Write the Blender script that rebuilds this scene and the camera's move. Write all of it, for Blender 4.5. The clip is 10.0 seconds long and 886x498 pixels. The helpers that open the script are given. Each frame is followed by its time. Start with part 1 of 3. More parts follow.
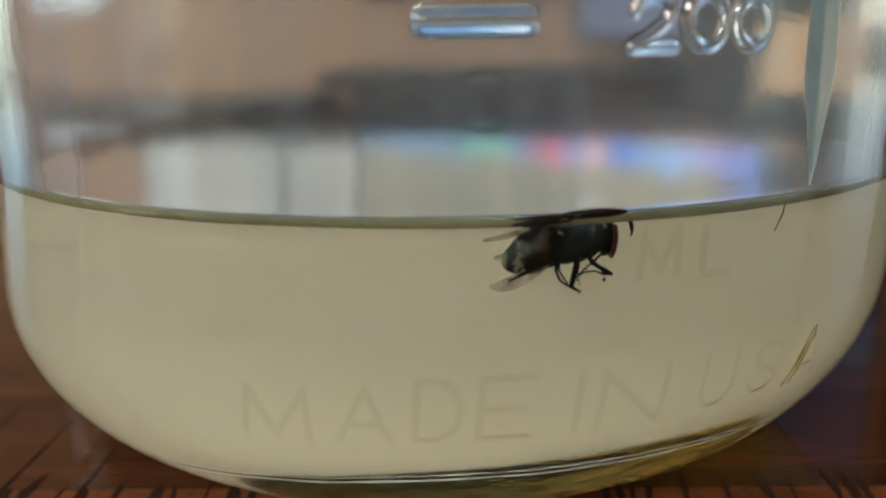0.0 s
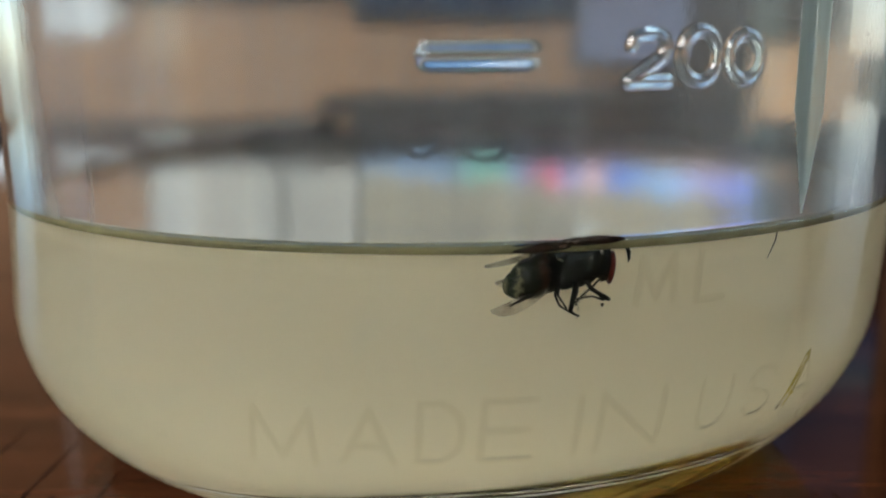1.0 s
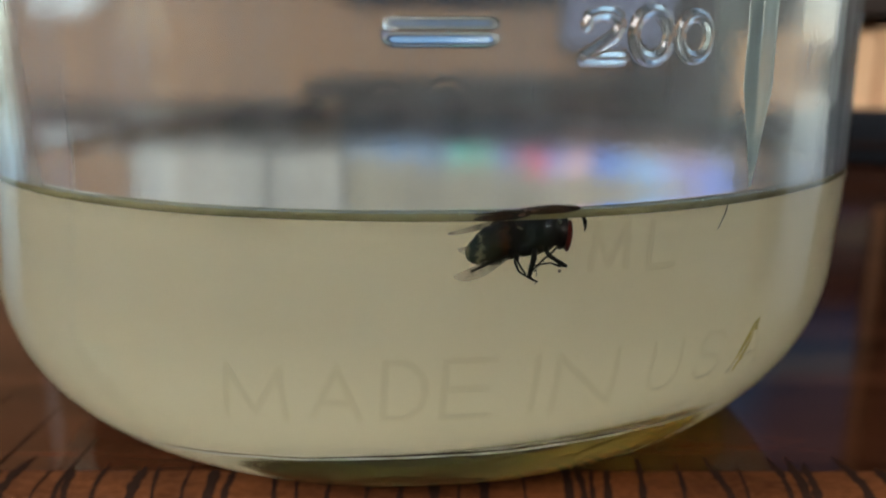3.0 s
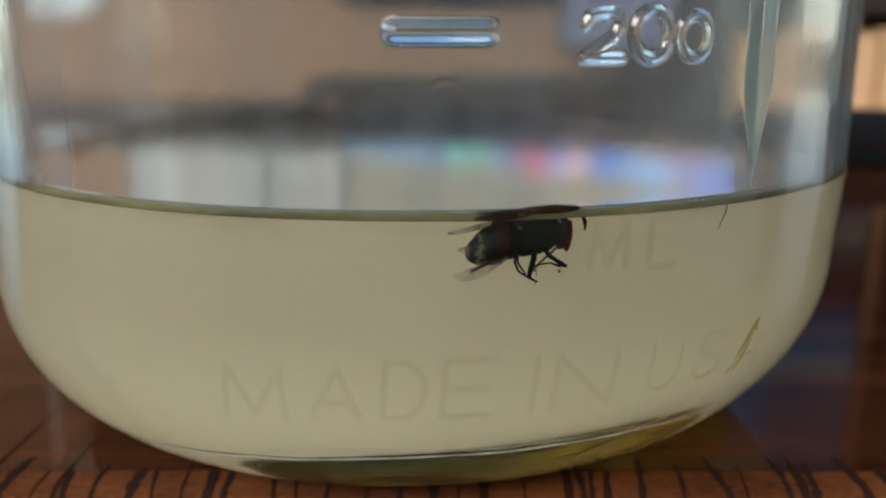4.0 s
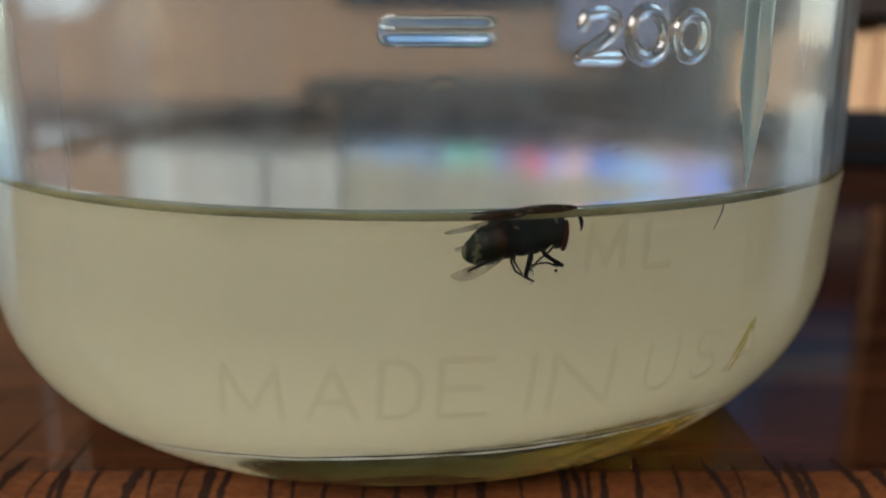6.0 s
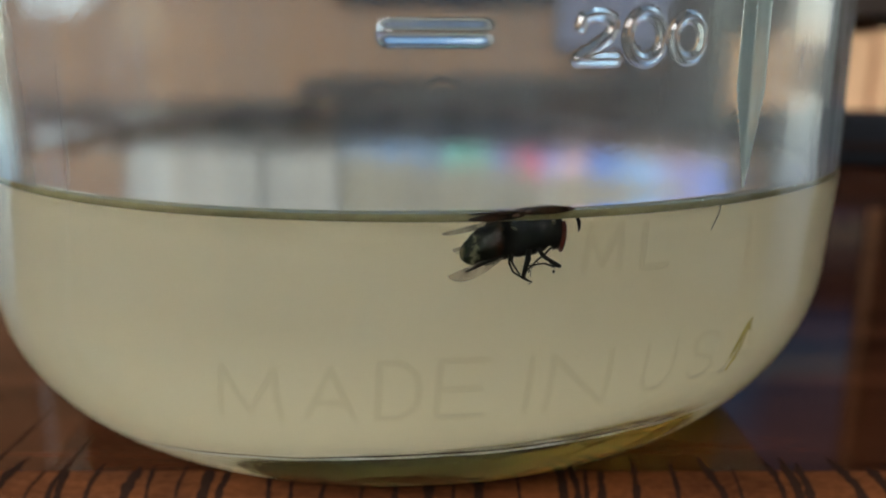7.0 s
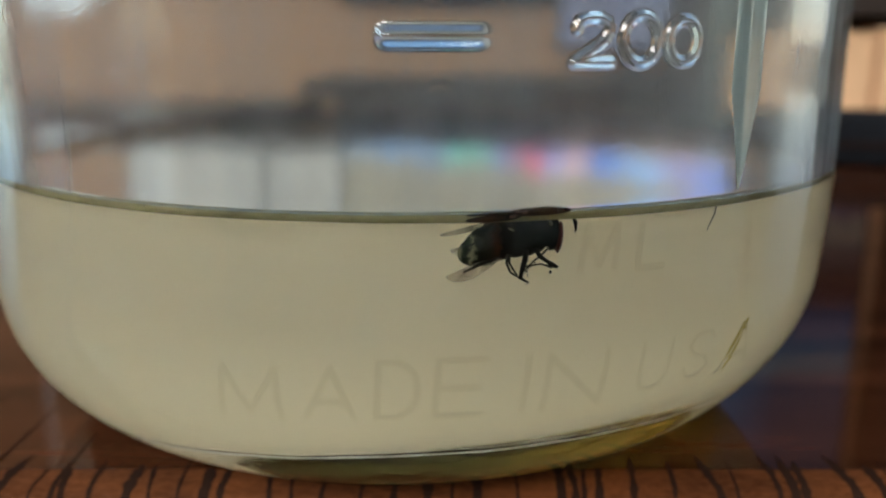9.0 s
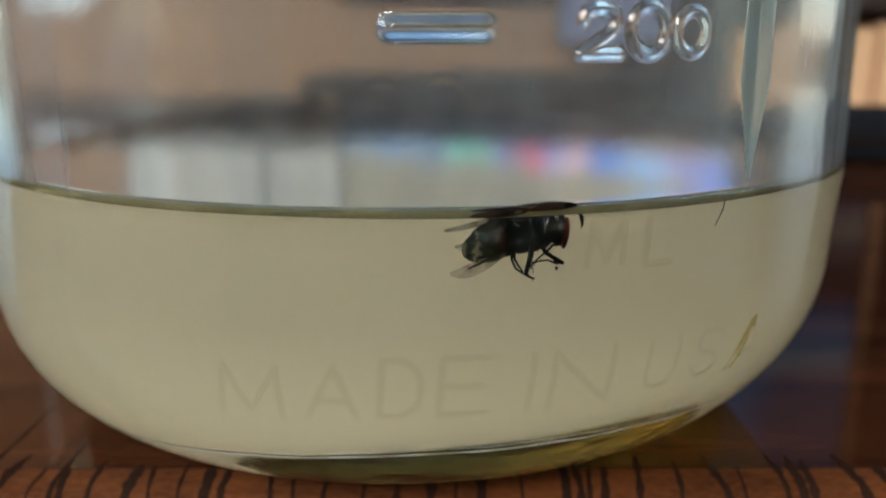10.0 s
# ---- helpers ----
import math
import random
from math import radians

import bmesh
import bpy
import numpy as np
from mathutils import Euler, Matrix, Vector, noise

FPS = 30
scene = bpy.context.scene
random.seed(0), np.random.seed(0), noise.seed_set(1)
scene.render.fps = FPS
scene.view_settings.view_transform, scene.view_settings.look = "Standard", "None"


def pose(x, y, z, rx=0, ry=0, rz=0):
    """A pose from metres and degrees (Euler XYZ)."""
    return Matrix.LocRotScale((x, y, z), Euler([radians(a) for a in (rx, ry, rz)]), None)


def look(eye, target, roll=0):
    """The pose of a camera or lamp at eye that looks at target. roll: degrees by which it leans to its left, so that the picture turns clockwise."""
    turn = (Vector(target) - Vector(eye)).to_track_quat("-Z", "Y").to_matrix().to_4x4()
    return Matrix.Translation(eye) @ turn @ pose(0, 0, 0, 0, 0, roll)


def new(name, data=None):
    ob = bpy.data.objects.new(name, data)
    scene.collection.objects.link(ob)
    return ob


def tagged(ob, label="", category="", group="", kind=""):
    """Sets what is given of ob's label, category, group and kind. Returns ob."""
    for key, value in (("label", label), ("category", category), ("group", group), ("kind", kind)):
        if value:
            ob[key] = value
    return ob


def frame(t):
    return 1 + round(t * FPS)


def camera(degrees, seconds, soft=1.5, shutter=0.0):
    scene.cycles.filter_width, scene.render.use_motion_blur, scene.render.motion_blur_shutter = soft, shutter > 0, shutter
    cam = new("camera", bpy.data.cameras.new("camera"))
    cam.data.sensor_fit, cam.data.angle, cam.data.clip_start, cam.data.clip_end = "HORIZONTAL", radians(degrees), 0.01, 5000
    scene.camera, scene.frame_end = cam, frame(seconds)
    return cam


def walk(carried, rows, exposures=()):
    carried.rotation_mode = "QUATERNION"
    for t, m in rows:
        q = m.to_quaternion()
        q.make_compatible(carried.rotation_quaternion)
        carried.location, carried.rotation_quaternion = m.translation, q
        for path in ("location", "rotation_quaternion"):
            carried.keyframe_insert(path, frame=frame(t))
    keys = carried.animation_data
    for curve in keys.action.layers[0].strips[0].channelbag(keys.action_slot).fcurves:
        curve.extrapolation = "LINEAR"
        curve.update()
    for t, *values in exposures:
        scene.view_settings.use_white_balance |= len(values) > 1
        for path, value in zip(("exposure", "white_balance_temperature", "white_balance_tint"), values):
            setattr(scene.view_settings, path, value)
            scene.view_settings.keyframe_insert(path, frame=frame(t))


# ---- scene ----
# Millimetre-scale still life: a glass jar on a wooden table, with the room behind it.
MM = 0.001

# ---- camera ----
cam = camera(56.0, 10.0, soft=2.0)
cam.data.dof.use_dof = True
cam.data.dof.focus_distance = 0.0525
cam.data.dof.aperture_fstop = 30.0
# seconds, x, y, z in millimetres, pitch, roll, yaw in degrees
ROWS = [
    (0.0, 0.987, -83.455, 34.117, -14.13, 0.82, 0.92),
    (0.5, 0.965, -83.436, 34.215, -14.15, 0.83, 0.86),
    (0.8, 0.881, -84.005, 34.361, -13.49, 0.77, 0.85),
    (0.9, 0.777, -84.717, 34.543, -12.66, 0.69, 0.84),
    (1.0, 0.756, -84.859, 34.579, -12.49, 0.67, 0.84),
    (1.2, 1.007, -85.636, 34.609, -12.49, 0.56, 0.85),
    (1.5, 2.009, -88.745, 34.727, -12.48, 0.10, 0.90),
    (2.0, 2.331, -88.570, 34.437, -13.06, 0.07, 0.72),
    (2.5, 2.153, -87.625, 34.100, -13.52, 0.01, 0.13),
    (4.0, 2.130, -87.535, 34.072, -13.53, -0.05, 0.07),
    (4.5, 2.127, -87.494, 34.000, -13.49, -0.03, 0.02),
    (5.0, 2.200, -87.500, 34.000, -13.50, 0.00, 0.00),
    (5.5, 2.175, -87.534, 33.958, -13.45, -0.04, -0.03),
    (7.0, 2.177, -87.709, 34.101, -13.48, -0.14, -0.23),
    (7.5, 2.235, -87.870, 34.156, -13.46, -0.07, -0.20),
    (8.0, 2.308, -88.101, 34.343, -13.54, -0.10, -0.21),
    (8.5, 2.403, -88.221, 34.434, -13.62, -0.12, -0.17),
    (9.0, 2.449, -88.264, 34.347, -13.55, -0.08, -0.08),
    (9.5, 2.271, -87.417, 34.086, -13.72, 0.11, -0.05),
    (10.0, 2.211, -87.338, 34.065, -13.76, 0.01, -0.09),
]
walk(cam, [(t, pose(x * MM, y * MM, z * MM, 90 + pitch, roll, yaw)) for t, x, y, z, pitch, roll, yaw in ROWS],
     exposures=[(0.0, 0.26), (2.0, 0.26), (2.5, 0.17), (7.0, 0.17), (8.0, 0.21), (9.1, 0.21), (9.5, 0.17), (10.0, 0.17)])

# ---- world and daylight ----
world = bpy.data.worlds.new("sky")
scene.world = world
world.use_nodes = True
wn = world.node_tree.nodes
sky = wn.new("ShaderNodeTexSky")
sky.sky_type, sky.sun_disc = "NISHITA", False
sky.sun_elevation, sky.sun_rotation = radians(35), radians(120)
world.node_tree.links.new(sky.outputs["Color"], wn["Background"].inputs["Color"])
wn["Background"].inputs["Strength"].default_value = 0.16


def window_light(name, at, target, w, h, power, colour):
    """Daylight that comes in through a window's opening."""
    data = bpy.data.lights.new(name, "AREA")
    data.shape, data.size, data.size_y, data.energy, data.color = "RECTANGLE", w, h, power, colour
    ob = new(name, data)
    ob.matrix_world = look(at, target)
    return ob


DAY = (0.88, 0.94, 0.96)
window_light("daylight_left", (-1.86, -0.9, 0.98), (0, -0.9, 0.9), 1.5, 0.98, 48, (0.68, 0.87, 1.0))
window_light("daylight_behind", (-0.8, -1.86, 1.22), (-0.8, 0, 1.1), 1.3, 0.86, 63, (1.0, 0.94, 0.87))
window_light("daylight_left_ahead", (-1.86, 1.375, 0.5), (0, 1.375, 0.45), 0.83, 1.15, 0.45, (0.6, 0.84, 1.0))
window_light("daylight_right", (2.26, 0.9, 0.55), (0, 0.9, 0.5), 0.9, 1.0, 1.7, DAY)


# ---- materials ----
def mat(name):
    m = bpy.data.materials.new(name)
    m.use_nodes = True
    n = m.node_tree.nodes
    return m, n, m.node_tree.links, n["Principled BSDF"]


def ramp(n, stops, mode="LINEAR"):
    r = n.new("ShaderNodeValToRGB")
    r.color_ramp.interpolation = mode
    e = r.color_ramp.elements
    while len(e) < len(stops):
        e.new(0.5)
    for k, (p, c) in zip(e, stops):
        k.position, k.color = p, (*c, 1)
    return r


def coords(n, l, scale=(1, 1, 1), kind="Object"):
    c, m = n.new("ShaderNodeTexCoord"), n.new("ShaderNodeMapping")
    m.inputs["Scale"].default_value = scale
    l.new(c.outputs[kind], m.inputs["Vector"])
    return m.outputs["Vector"]


def noise_tex(n, l, vec, scale, detail=6, rough=0.6, distort=0.0):
    t = n.new("ShaderNodeTexNoise")
    t.inputs["Scale"].default_value, t.inputs["Detail"].default_value = scale, detail
    t.inputs["Roughness"].default_value, t.inputs["Distortion"].default_value = rough, distort
    l.new(vec, t.inputs["Vector"])
    return t


def bumped(n, l, bsdf, height, strength, distance):
    b = n.new("ShaderNodeBump")
    b.inputs["Strength"].default_value, b.inputs["Distance"].default_value = strength, distance
    l.new(height, b.inputs["Height"])
    l.new(b.outputs["Normal"], bsdf.inputs["Normal"])
    return b


def plain(name, colour, rough=0.6, metal=0.0, scale=40, vary=0.25, bump=0.0):
    """A surface with mottling at two scales."""
    m, n, l, b = mat(name)
    v = coords(n, l)
    t1, t2 = noise_tex(n, l, v, scale), noise_tex(n, l, v, scale * 0.13, 3)
    mix = n.new("ShaderNodeMath")
    mix.operation = "ADD"
    l.new(t1.outputs["Fac"], mix.inputs[0])
    l.new(t2.outputs["Fac"], mix.inputs[1])
    half = n.new("ShaderNodeMath")
    half.operation = "MULTIPLY"
    half.inputs[1].default_value = 0.5
    l.new(mix.outputs[0], half.inputs[0])
    lo, hi = [c * (1 - vary) for c in colour], [min(1, c * (1 + vary)) for c in colour]
    r = ramp(n, [(0.3, lo), (0.7, hi)])
    l.new(half.outputs[0], r.inputs["Fac"])
    l.new(r.outputs["Color"], b.inputs["Base Color"])
    b.inputs["Roughness"].default_value, b.inputs["Metallic"].default_value = rough, metal
    if bump:
        bumped(n, l, b, t1.outputs["Fac"], 0.4, bump)
    return m


def refracting(name, ior, tint, ripple=0.0, ripple_scale=200):
    """A clear boundary between two media of that ratio of indices."""
    m, n, l, b = mat(name)
    n.remove(b)
    g = n.new("ShaderNodeBsdfGlass")
    g.inputs["IOR"].default_value, g.inputs["Color"].default_value = ior, (*tint, 1)
    g.inputs["Roughness"].default_value = 0.0
    l.new(g.outputs["BSDF"], n["Material Output"].inputs["Surface"])
    if ripple:
        t = noise_tex(n, l, coords(n, l), ripple_scale, 3, 0.5)
        bumped(n, l, g, t.outputs["Fac"], 1.0, ripple)
    return m


def emitter(name, colour, strength):
    m, n, l, b = mat(name)
    n.remove(b)
    e = n.new("ShaderNodeEmission")
    e.inputs["Color"].default_value, e.inputs["Strength"].default_value = (*colour, 1), strength
    l.new(e.outputs[0], n["Material Output"].inputs["Surface"])
    return m


def wood(name, dark, light, rough, along=(6, 90, 90), fine=18.0, coat=0.0):
    """Grained wood, its grain along x, every piece a little different."""
    m, n, l, b = mat(name)
    v = coords(n, l, along)
    info = n.new("ShaderNodeObjectInfo")
    off = n.new("ShaderNodeVectorMath")
    off.operation = "ADD"
    sc = n.new("ShaderNodeMath")
    sc.operation = "MULTIPLY"
    sc.inputs[1].default_value = 37.0
    l.new(info.outputs["Random"], sc.inputs[0])
    l.new(v, off.inputs[0])
    l.new(sc.outputs[0], off.inputs[1])
    g1 = noise_tex(n, l, off.outputs[0], 1.2, 8, 0.65, 0.6)
    g2 = noise_tex(n, l, off.outputs[0], fine, 6, 0.7)
    add = n.new("ShaderNodeMix")
    add.inputs["Factor"].default_value = 0.4
    l.new(g1.outputs["Fac"], add.inputs["A"])
    l.new(g2.outputs["Fac"], add.inputs["B"])
    mid = [(a + c) / 2 for a, c in zip(dark, light)]
    r = ramp(n, [(0.32, dark), (0.5, mid), (0.66, light)])
    l.new(add.outputs["Result"], r.inputs["Fac"])
    l.new(r.outputs["Color"], b.inputs["Base Color"])
    rr = ramp(n, [(0.35, (rough * 1.5,) * 3), (0.65, (rough * 0.8,) * 3)])
    l.new(g2.outputs["Fac"], rr.inputs["Fac"])
    l.new(rr.outputs["Color"], b.inputs["Roughness"])
    b.inputs["Coat Weight"].default_value, b.inputs["Coat Roughness"].default_value = coat, 0.12
    bumped(n, l, b, add.outputs["Result"], 0.5, 0.00012)
    return m


GLASS = refracting("jar_glass", 1.5, (0.975, 0.99, 0.985), 0.00002, 130)
LETTER_GLASS = refracting("shaded_letter_glass", 1.5, (0.932, 0.936, 0.902))
LETTER_GLASS.node_tree.nodes["Glass BSDF"].inputs["Roughness"].default_value = 0.15
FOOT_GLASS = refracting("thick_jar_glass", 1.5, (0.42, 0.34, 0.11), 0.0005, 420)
WET_GLASS = refracting("glass_against_liquid", 1.5 / 1.335, (0.99, 0.99, 0.96))
SURFACE = refracting("liquid_surface", 1.335, (0.99, 0.99, 0.96), 0.000006, 1300)

# glass with dried runs and a thin film on it
FILMED = refracting("filmed_glass", 1.5, (0.975, 0.99, 0.985), 0.000008, 2600)
n, l = FILMED.node_tree.nodes, FILMED.node_tree.links
runs = noise_tex(n, l, coords(n, l, (420, 420, 28)), 1.0, 5, 0.6, 0.4)
cloud_ = noise_tex(n, l, coords(n, l, (60, 60, 60)), 1.0, 3)
both = n.new("ShaderNodeMath")
both.operation = "MULTIPLY"
l.new(runs.outputs["Fac"], both.inputs[0])
l.new(cloud_.outputs["Fac"], both.inputs[1])
film_ = ramp(n, [(0.11, (0.035,) * 3), (0.43, (0.32,) * 3)])
l.new(both.outputs[0], film_.inputs["Fac"])
white_film = n.new("ShaderNodeBsdfTranslucent")
white_film.inputs["Color"].default_value = (0.78, 0.82, 0.86, 1)
blend = n.new("ShaderNodeMixShader")
l.new(film_.outputs["Color"], blend.inputs["Fac"])
l.new(n["Glass BSDF"].outputs[0], blend.inputs[1])
l.new(white_film.outputs[0], blend.inputs[2])
l.new(blend.outputs[0], n["Material Output"].inputs["Surface"])
# the rib's grey-green haze is painted in for the pale room it refracts
RIB_GLASS = refracting("pale_rib_glass", 1.5, (0.93, 0.97, 0.95))
n, l = RIB_GLASS.node_tree.nodes, RIB_GLASS.node_tree.links
haze = ramp(n, [(0.3, (0.5,) * 3), (0.7, (0.72,) * 3)])
l.new(noise_tex(n, l, coords(n, l, (900, 900, 60)), 1.0, 4).outputs["Fac"], haze.inputs["Fac"])
pale = n.new("ShaderNodeBsdfTranslucent")
pale.inputs["Color"].default_value = (0.66, 0.78, 0.72, 1)
blend = n.new("ShaderNodeMixShader")
l.new(haze.outputs["Color"], blend.inputs["Fac"])
l.new(n["Glass BSDF"].outputs[0], blend.inputs[1])
l.new(pale.outputs[0], blend.inputs[2])
l.new(blend.outputs[0], n["Material Output"].inputs["Surface"])
# foot's tint paints in reflections: dark green one side, amber on the other
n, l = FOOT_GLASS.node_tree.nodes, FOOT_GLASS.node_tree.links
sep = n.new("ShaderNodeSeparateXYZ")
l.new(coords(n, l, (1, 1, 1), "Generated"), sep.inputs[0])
blotches = noise_tex(n, l, coords(n, l, (300, 300, 600)), 1.0, 4)
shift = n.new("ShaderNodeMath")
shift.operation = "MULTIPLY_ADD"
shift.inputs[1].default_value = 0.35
l.new(blotches.outputs["Fac"], shift.inputs[0])
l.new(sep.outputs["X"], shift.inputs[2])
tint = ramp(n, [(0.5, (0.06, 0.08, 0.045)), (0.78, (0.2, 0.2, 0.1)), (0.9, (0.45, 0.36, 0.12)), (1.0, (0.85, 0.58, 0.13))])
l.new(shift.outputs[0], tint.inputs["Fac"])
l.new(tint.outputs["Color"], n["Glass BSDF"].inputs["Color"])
TABLE_WOOD = wood("varnished_red_brown_wood", (0.004, 0.0011, 0.0005), (0.068, 0.021, 0.008), 0.04, along=(9, 150, 150))
TABLE_WOOD.node_tree.nodes["Principled BSDF"].inputs["Specular IOR Level"].default_value = 0.15
TABLE_WOOD.node_tree.nodes["Bump"].inputs["Strength"].default_value = 0.06
TABLE_WOOD.node_tree.nodes["Bump"].inputs["Distance"].default_value = 0.00003
BARE_WOOD = wood("bare_worn_wood", (0.014, 0.0045, 0.0018), (0.115, 0.036, 0.011), 0.7, along=(60, 150, 150))
BARE_WOOD.node_tree.nodes["Principled BSDF"].inputs["Specular IOR Level"].default_value = 0.05
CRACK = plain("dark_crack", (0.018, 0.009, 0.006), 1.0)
CRACK.node_tree.nodes["Principled BSDF"].inputs["Specular IOR Level"].default_value = 0.0
DARK_WOOD = wood("dark_stained_wood", (0.012, 0.007, 0.005), (0.05, 0.03, 0.02), 0.4, along=(2, 14, 14))
TAN_WALL = plain("tan_wall_paint", (0.46, 0.265, 0.145), 0.8, scale=3, vary=0.12)
BROWN_PAINT = plain("dark_brown_paint", (0.05, 0.035, 0.025), 0.8, scale=4, vary=0.15)
WHITE_PAINT = plain("white_paint", (0.78, 0.77, 0.74), 0.6, scale=5, vary=0.05)
NAVY = plain("navy_fabric", (0.012, 0.022, 0.06), 0.9, scale=60, vary=0.3)
GREY_PAINT = plain("grey_green_paint", (0.46, 0.48, 0.44), 0.7, scale=5, vary=0.08)
CEILING_PAINT = plain("skylight_tinted_paint", (0.64, 0.73, 0.85), 0.7, scale=4, vary=0.05)
FLOOR_WOOD = wood("floor_boards", (0.03, 0.016, 0.01), (0.1, 0.055, 0.03), 0.5, along=(1.5, 9, 9))
BLACK_PLASTIC = plain("black_plastic", (0.006, 0.006, 0.007), 0.6, scale=300)
BLACK_CLOTH = plain("black_cloth", (0.006, 0.006, 0.007), 0.95, scale=600, vary=0.4)
BLACK_CLOTH.node_tree.nodes["Principled BSDF"].inputs["Specular IOR Level"].default_value = 0.08
CARD = plain("tan_cardboard", (0.76, 0.45, 0.24), 0.8, scale=25, vary=0.15)
SKY_GLOW = emitter("overcast_daylight", (1.0, 0.97, 0.9), 0.47)
BLIND = plain("white_blind_slat", (0.85, 0.86, 0.88), 0.5, scale=20, vary=0.05)

# cloudy liquid: milky, straw-coloured, light wanders in it
CLOUDY, n, l, b = mat("cloudy_straw_liquid")
t = noise_tex(n, l, coords(n, l), 60, 4)
r = ramp(n, [(0.3, (0.984, 0.888, 0.715)), (0.7, (0.989, 0.902, 0.735))])
l.new(t.outputs["Fac"], r.inputs["Fac"])
n.remove(b)
diffuse, through_ = n.new("ShaderNodeBsdfDiffuse"), n.new("ShaderNodeBsdfTranslucent")
half = n.new("ShaderNodeMixShader")
half.inputs["Fac"].default_value = 0.88
for node, slot in ((diffuse, 1), (through_, 2)):
    l.new(r.outputs["Color"], node.inputs["Color"])
    l.new(node.outputs[0], half.inputs[slot])
l.new(half.outputs[0], n["Material Output"].inputs["Surface"])

# fly
FLY_BODY = plain("black_green_chitin", (0.0035, 0.006, 0.0055), 0.07, 0.3, scale=2300, vary=0.8, bump=0.00008)
FLY_ABDOMEN = plain("olive_brown_chitin", (0.003, 0.0022, 0.001), 0.16, 0.0, scale=1100, vary=0.7, bump=0.0004)
n, l, b = FLY_ABDOMEN.node_tree.nodes, FLY_ABDOMEN.node_tree.links, FLY_ABDOMEN.node_tree.nodes["Principled BSDF"]
sep = n.new("ShaderNodeSeparateXYZ")
l.new(coords(n, l, (1, 1, 1), "Generated"), sep.inputs[0])
wander = noise_tex(n, l, coords(n, l, (1, 1, 1), "Generated"), 5.0, 4)
along_ = n.new("ShaderNodeMath")
along_.operation = "MULTIPLY_ADD"
along_.inputs[1].default_value = 0.3
l.new(wander.outputs["Fac"], along_.inputs[0])
l.new(sep.outputs["X"], along_.inputs[2])
tone = ramp(n, [(0.16, (0.2, 0.18, 0.11)), (0.22, (0.007, 0.012, 0.006)), (0.3, (0.008, 0.012, 0.006)), (0.34, (0.17, 0.16, 0.1)), (0.39, (0.005, 0.007, 0.003)), (0.6, (0.004, 0.006, 0.0025)),
                (0.66, (0.016, 0.006, 0.002)), (0.74, (0.024, 0.008, 0.002)), (0.8, (0.003, 0.003, 0.001)), (0.95, (0.004, 0.003, 0.001))])
l.new(along_.outputs[0], tone.inputs["Fac"])
l.new(tone.outputs["Color"], b.inputs["Base Color"])
WING_BROWN = plain("brown_wet_wing", (0.014, 0.006, 0.003), 0.12, scale=1000, vary=0.9, bump=0.0003)
FLY_EYE = plain("dark_red_eye", (0.06, 0.006, 0.004), 0.3, scale=4000, vary=0.3, bump=0.00003)
FLY_LEG = plain("black_leg", (0.008, 0.007, 0.006), 0.5, scale=2000)
for m, gloss in ((FLY_BODY, 0.4), (FLY_ABDOMEN, 0.12), (FLY_EYE, 0.15), (WING_BROWN, 0.3)):
    m.node_tree.nodes["Principled BSDF"].inputs["Specular IOR Level"].default_value = gloss
FLY_LEG.node_tree.nodes["Principled BSDF"].inputs["Specular IOR Level"].default_value = 0.08
WING, n, l, b = mat("smoky_wing")
b.inputs["Base Color"].default_value = (0.34, 0.26, 0.17, 1)
b.inputs["Roughness"].default_value = 0.3
t = noise_tex(n, l, coords(n, l, (900, 2500, 900)), 1.0, 3)
r = ramp(n, [(0.4, (0.2,) * 3), (0.68, (0.5,) * 3)])
l.new(t.outputs["Fac"], r.inputs["Fac"])
l.new(r.outputs["Color"], b.inputs["Alpha"])
WING_DARK = WING.copy()
WING_DARK.name = "brown_smoky_wing"
WING_DARK.node_tree.nodes["Principled BSDF"].inputs["Base Color"].default_value = (0.07, 0.045, 0.025, 1)
FLY_GLOSS = plain("polished_black_chitin", (0.003, 0.005, 0.005), 0.03, scale=2600, vary=0.5)
FLY_AMBER = plain("amber_glint", (0.1, 0.032, 0.008), 0.3, scale=2600, vary=0.7, bump=0.0001)
FLY_PALE = plain("pale_grey_yellow_chitin", (0.1, 0.09, 0.055), 0.45, scale=2600, vary=0.4)
WATERLINE_TONE = plain("olive_waterline", (0.2, 0.175, 0.075), 0.6, scale=400, vary=0.35)
WATERLINE_TONE.node_tree.nodes["Principled BSDF"].inputs["Alpha"].default_value = 0.72
STAIN, n, l, b = mat("dried_brown_stain")
b.inputs["Base Color"].default_value = (0.045, 0.022, 0.018, 1)
b.inputs["Roughness"].default_value = 0.7
sep = n.new("ShaderNodeSeparateXYZ")
l.new(coords(n, l, (1, 1, 1), "Generated"), sep.inputs[0])
blot = noise_tex(n, l, coords(n, l, (260, 260, 700)), 1.0, 6, 0.7)
fall = n.new("ShaderNodeMath")
fall.operation = "MULTIPLY_ADD"
fall.inputs[1].default_value = -0.55
l.new(sep.outputs["Z"], fall.inputs[0])
l.new(blot.outputs["Fac"], fall.inputs[2])
cover = ramp(n, [(0.05, (0.0,) * 3), (0.5, (0.75,) * 3)])
l.new(fall.outputs[0], cover.inputs["Fac"])
l.new(cover.outputs["Color"], b.inputs["Alpha"])
OLIVE = plain("olive_streak_tone", (0.6, 0.47, 0.1), 0.7, scale=900, vary=0.4)


# ---- mesh helpers ----
def part(name, bm, material, parent=None, label=""):
    me = bpy.data.meshes.new(name)
    bm.to_mesh(me)
    bm.free()
    me.materials.append(material)
    ob = new(name, me)
    ob.parent = parent
    return tagged(ob, label)


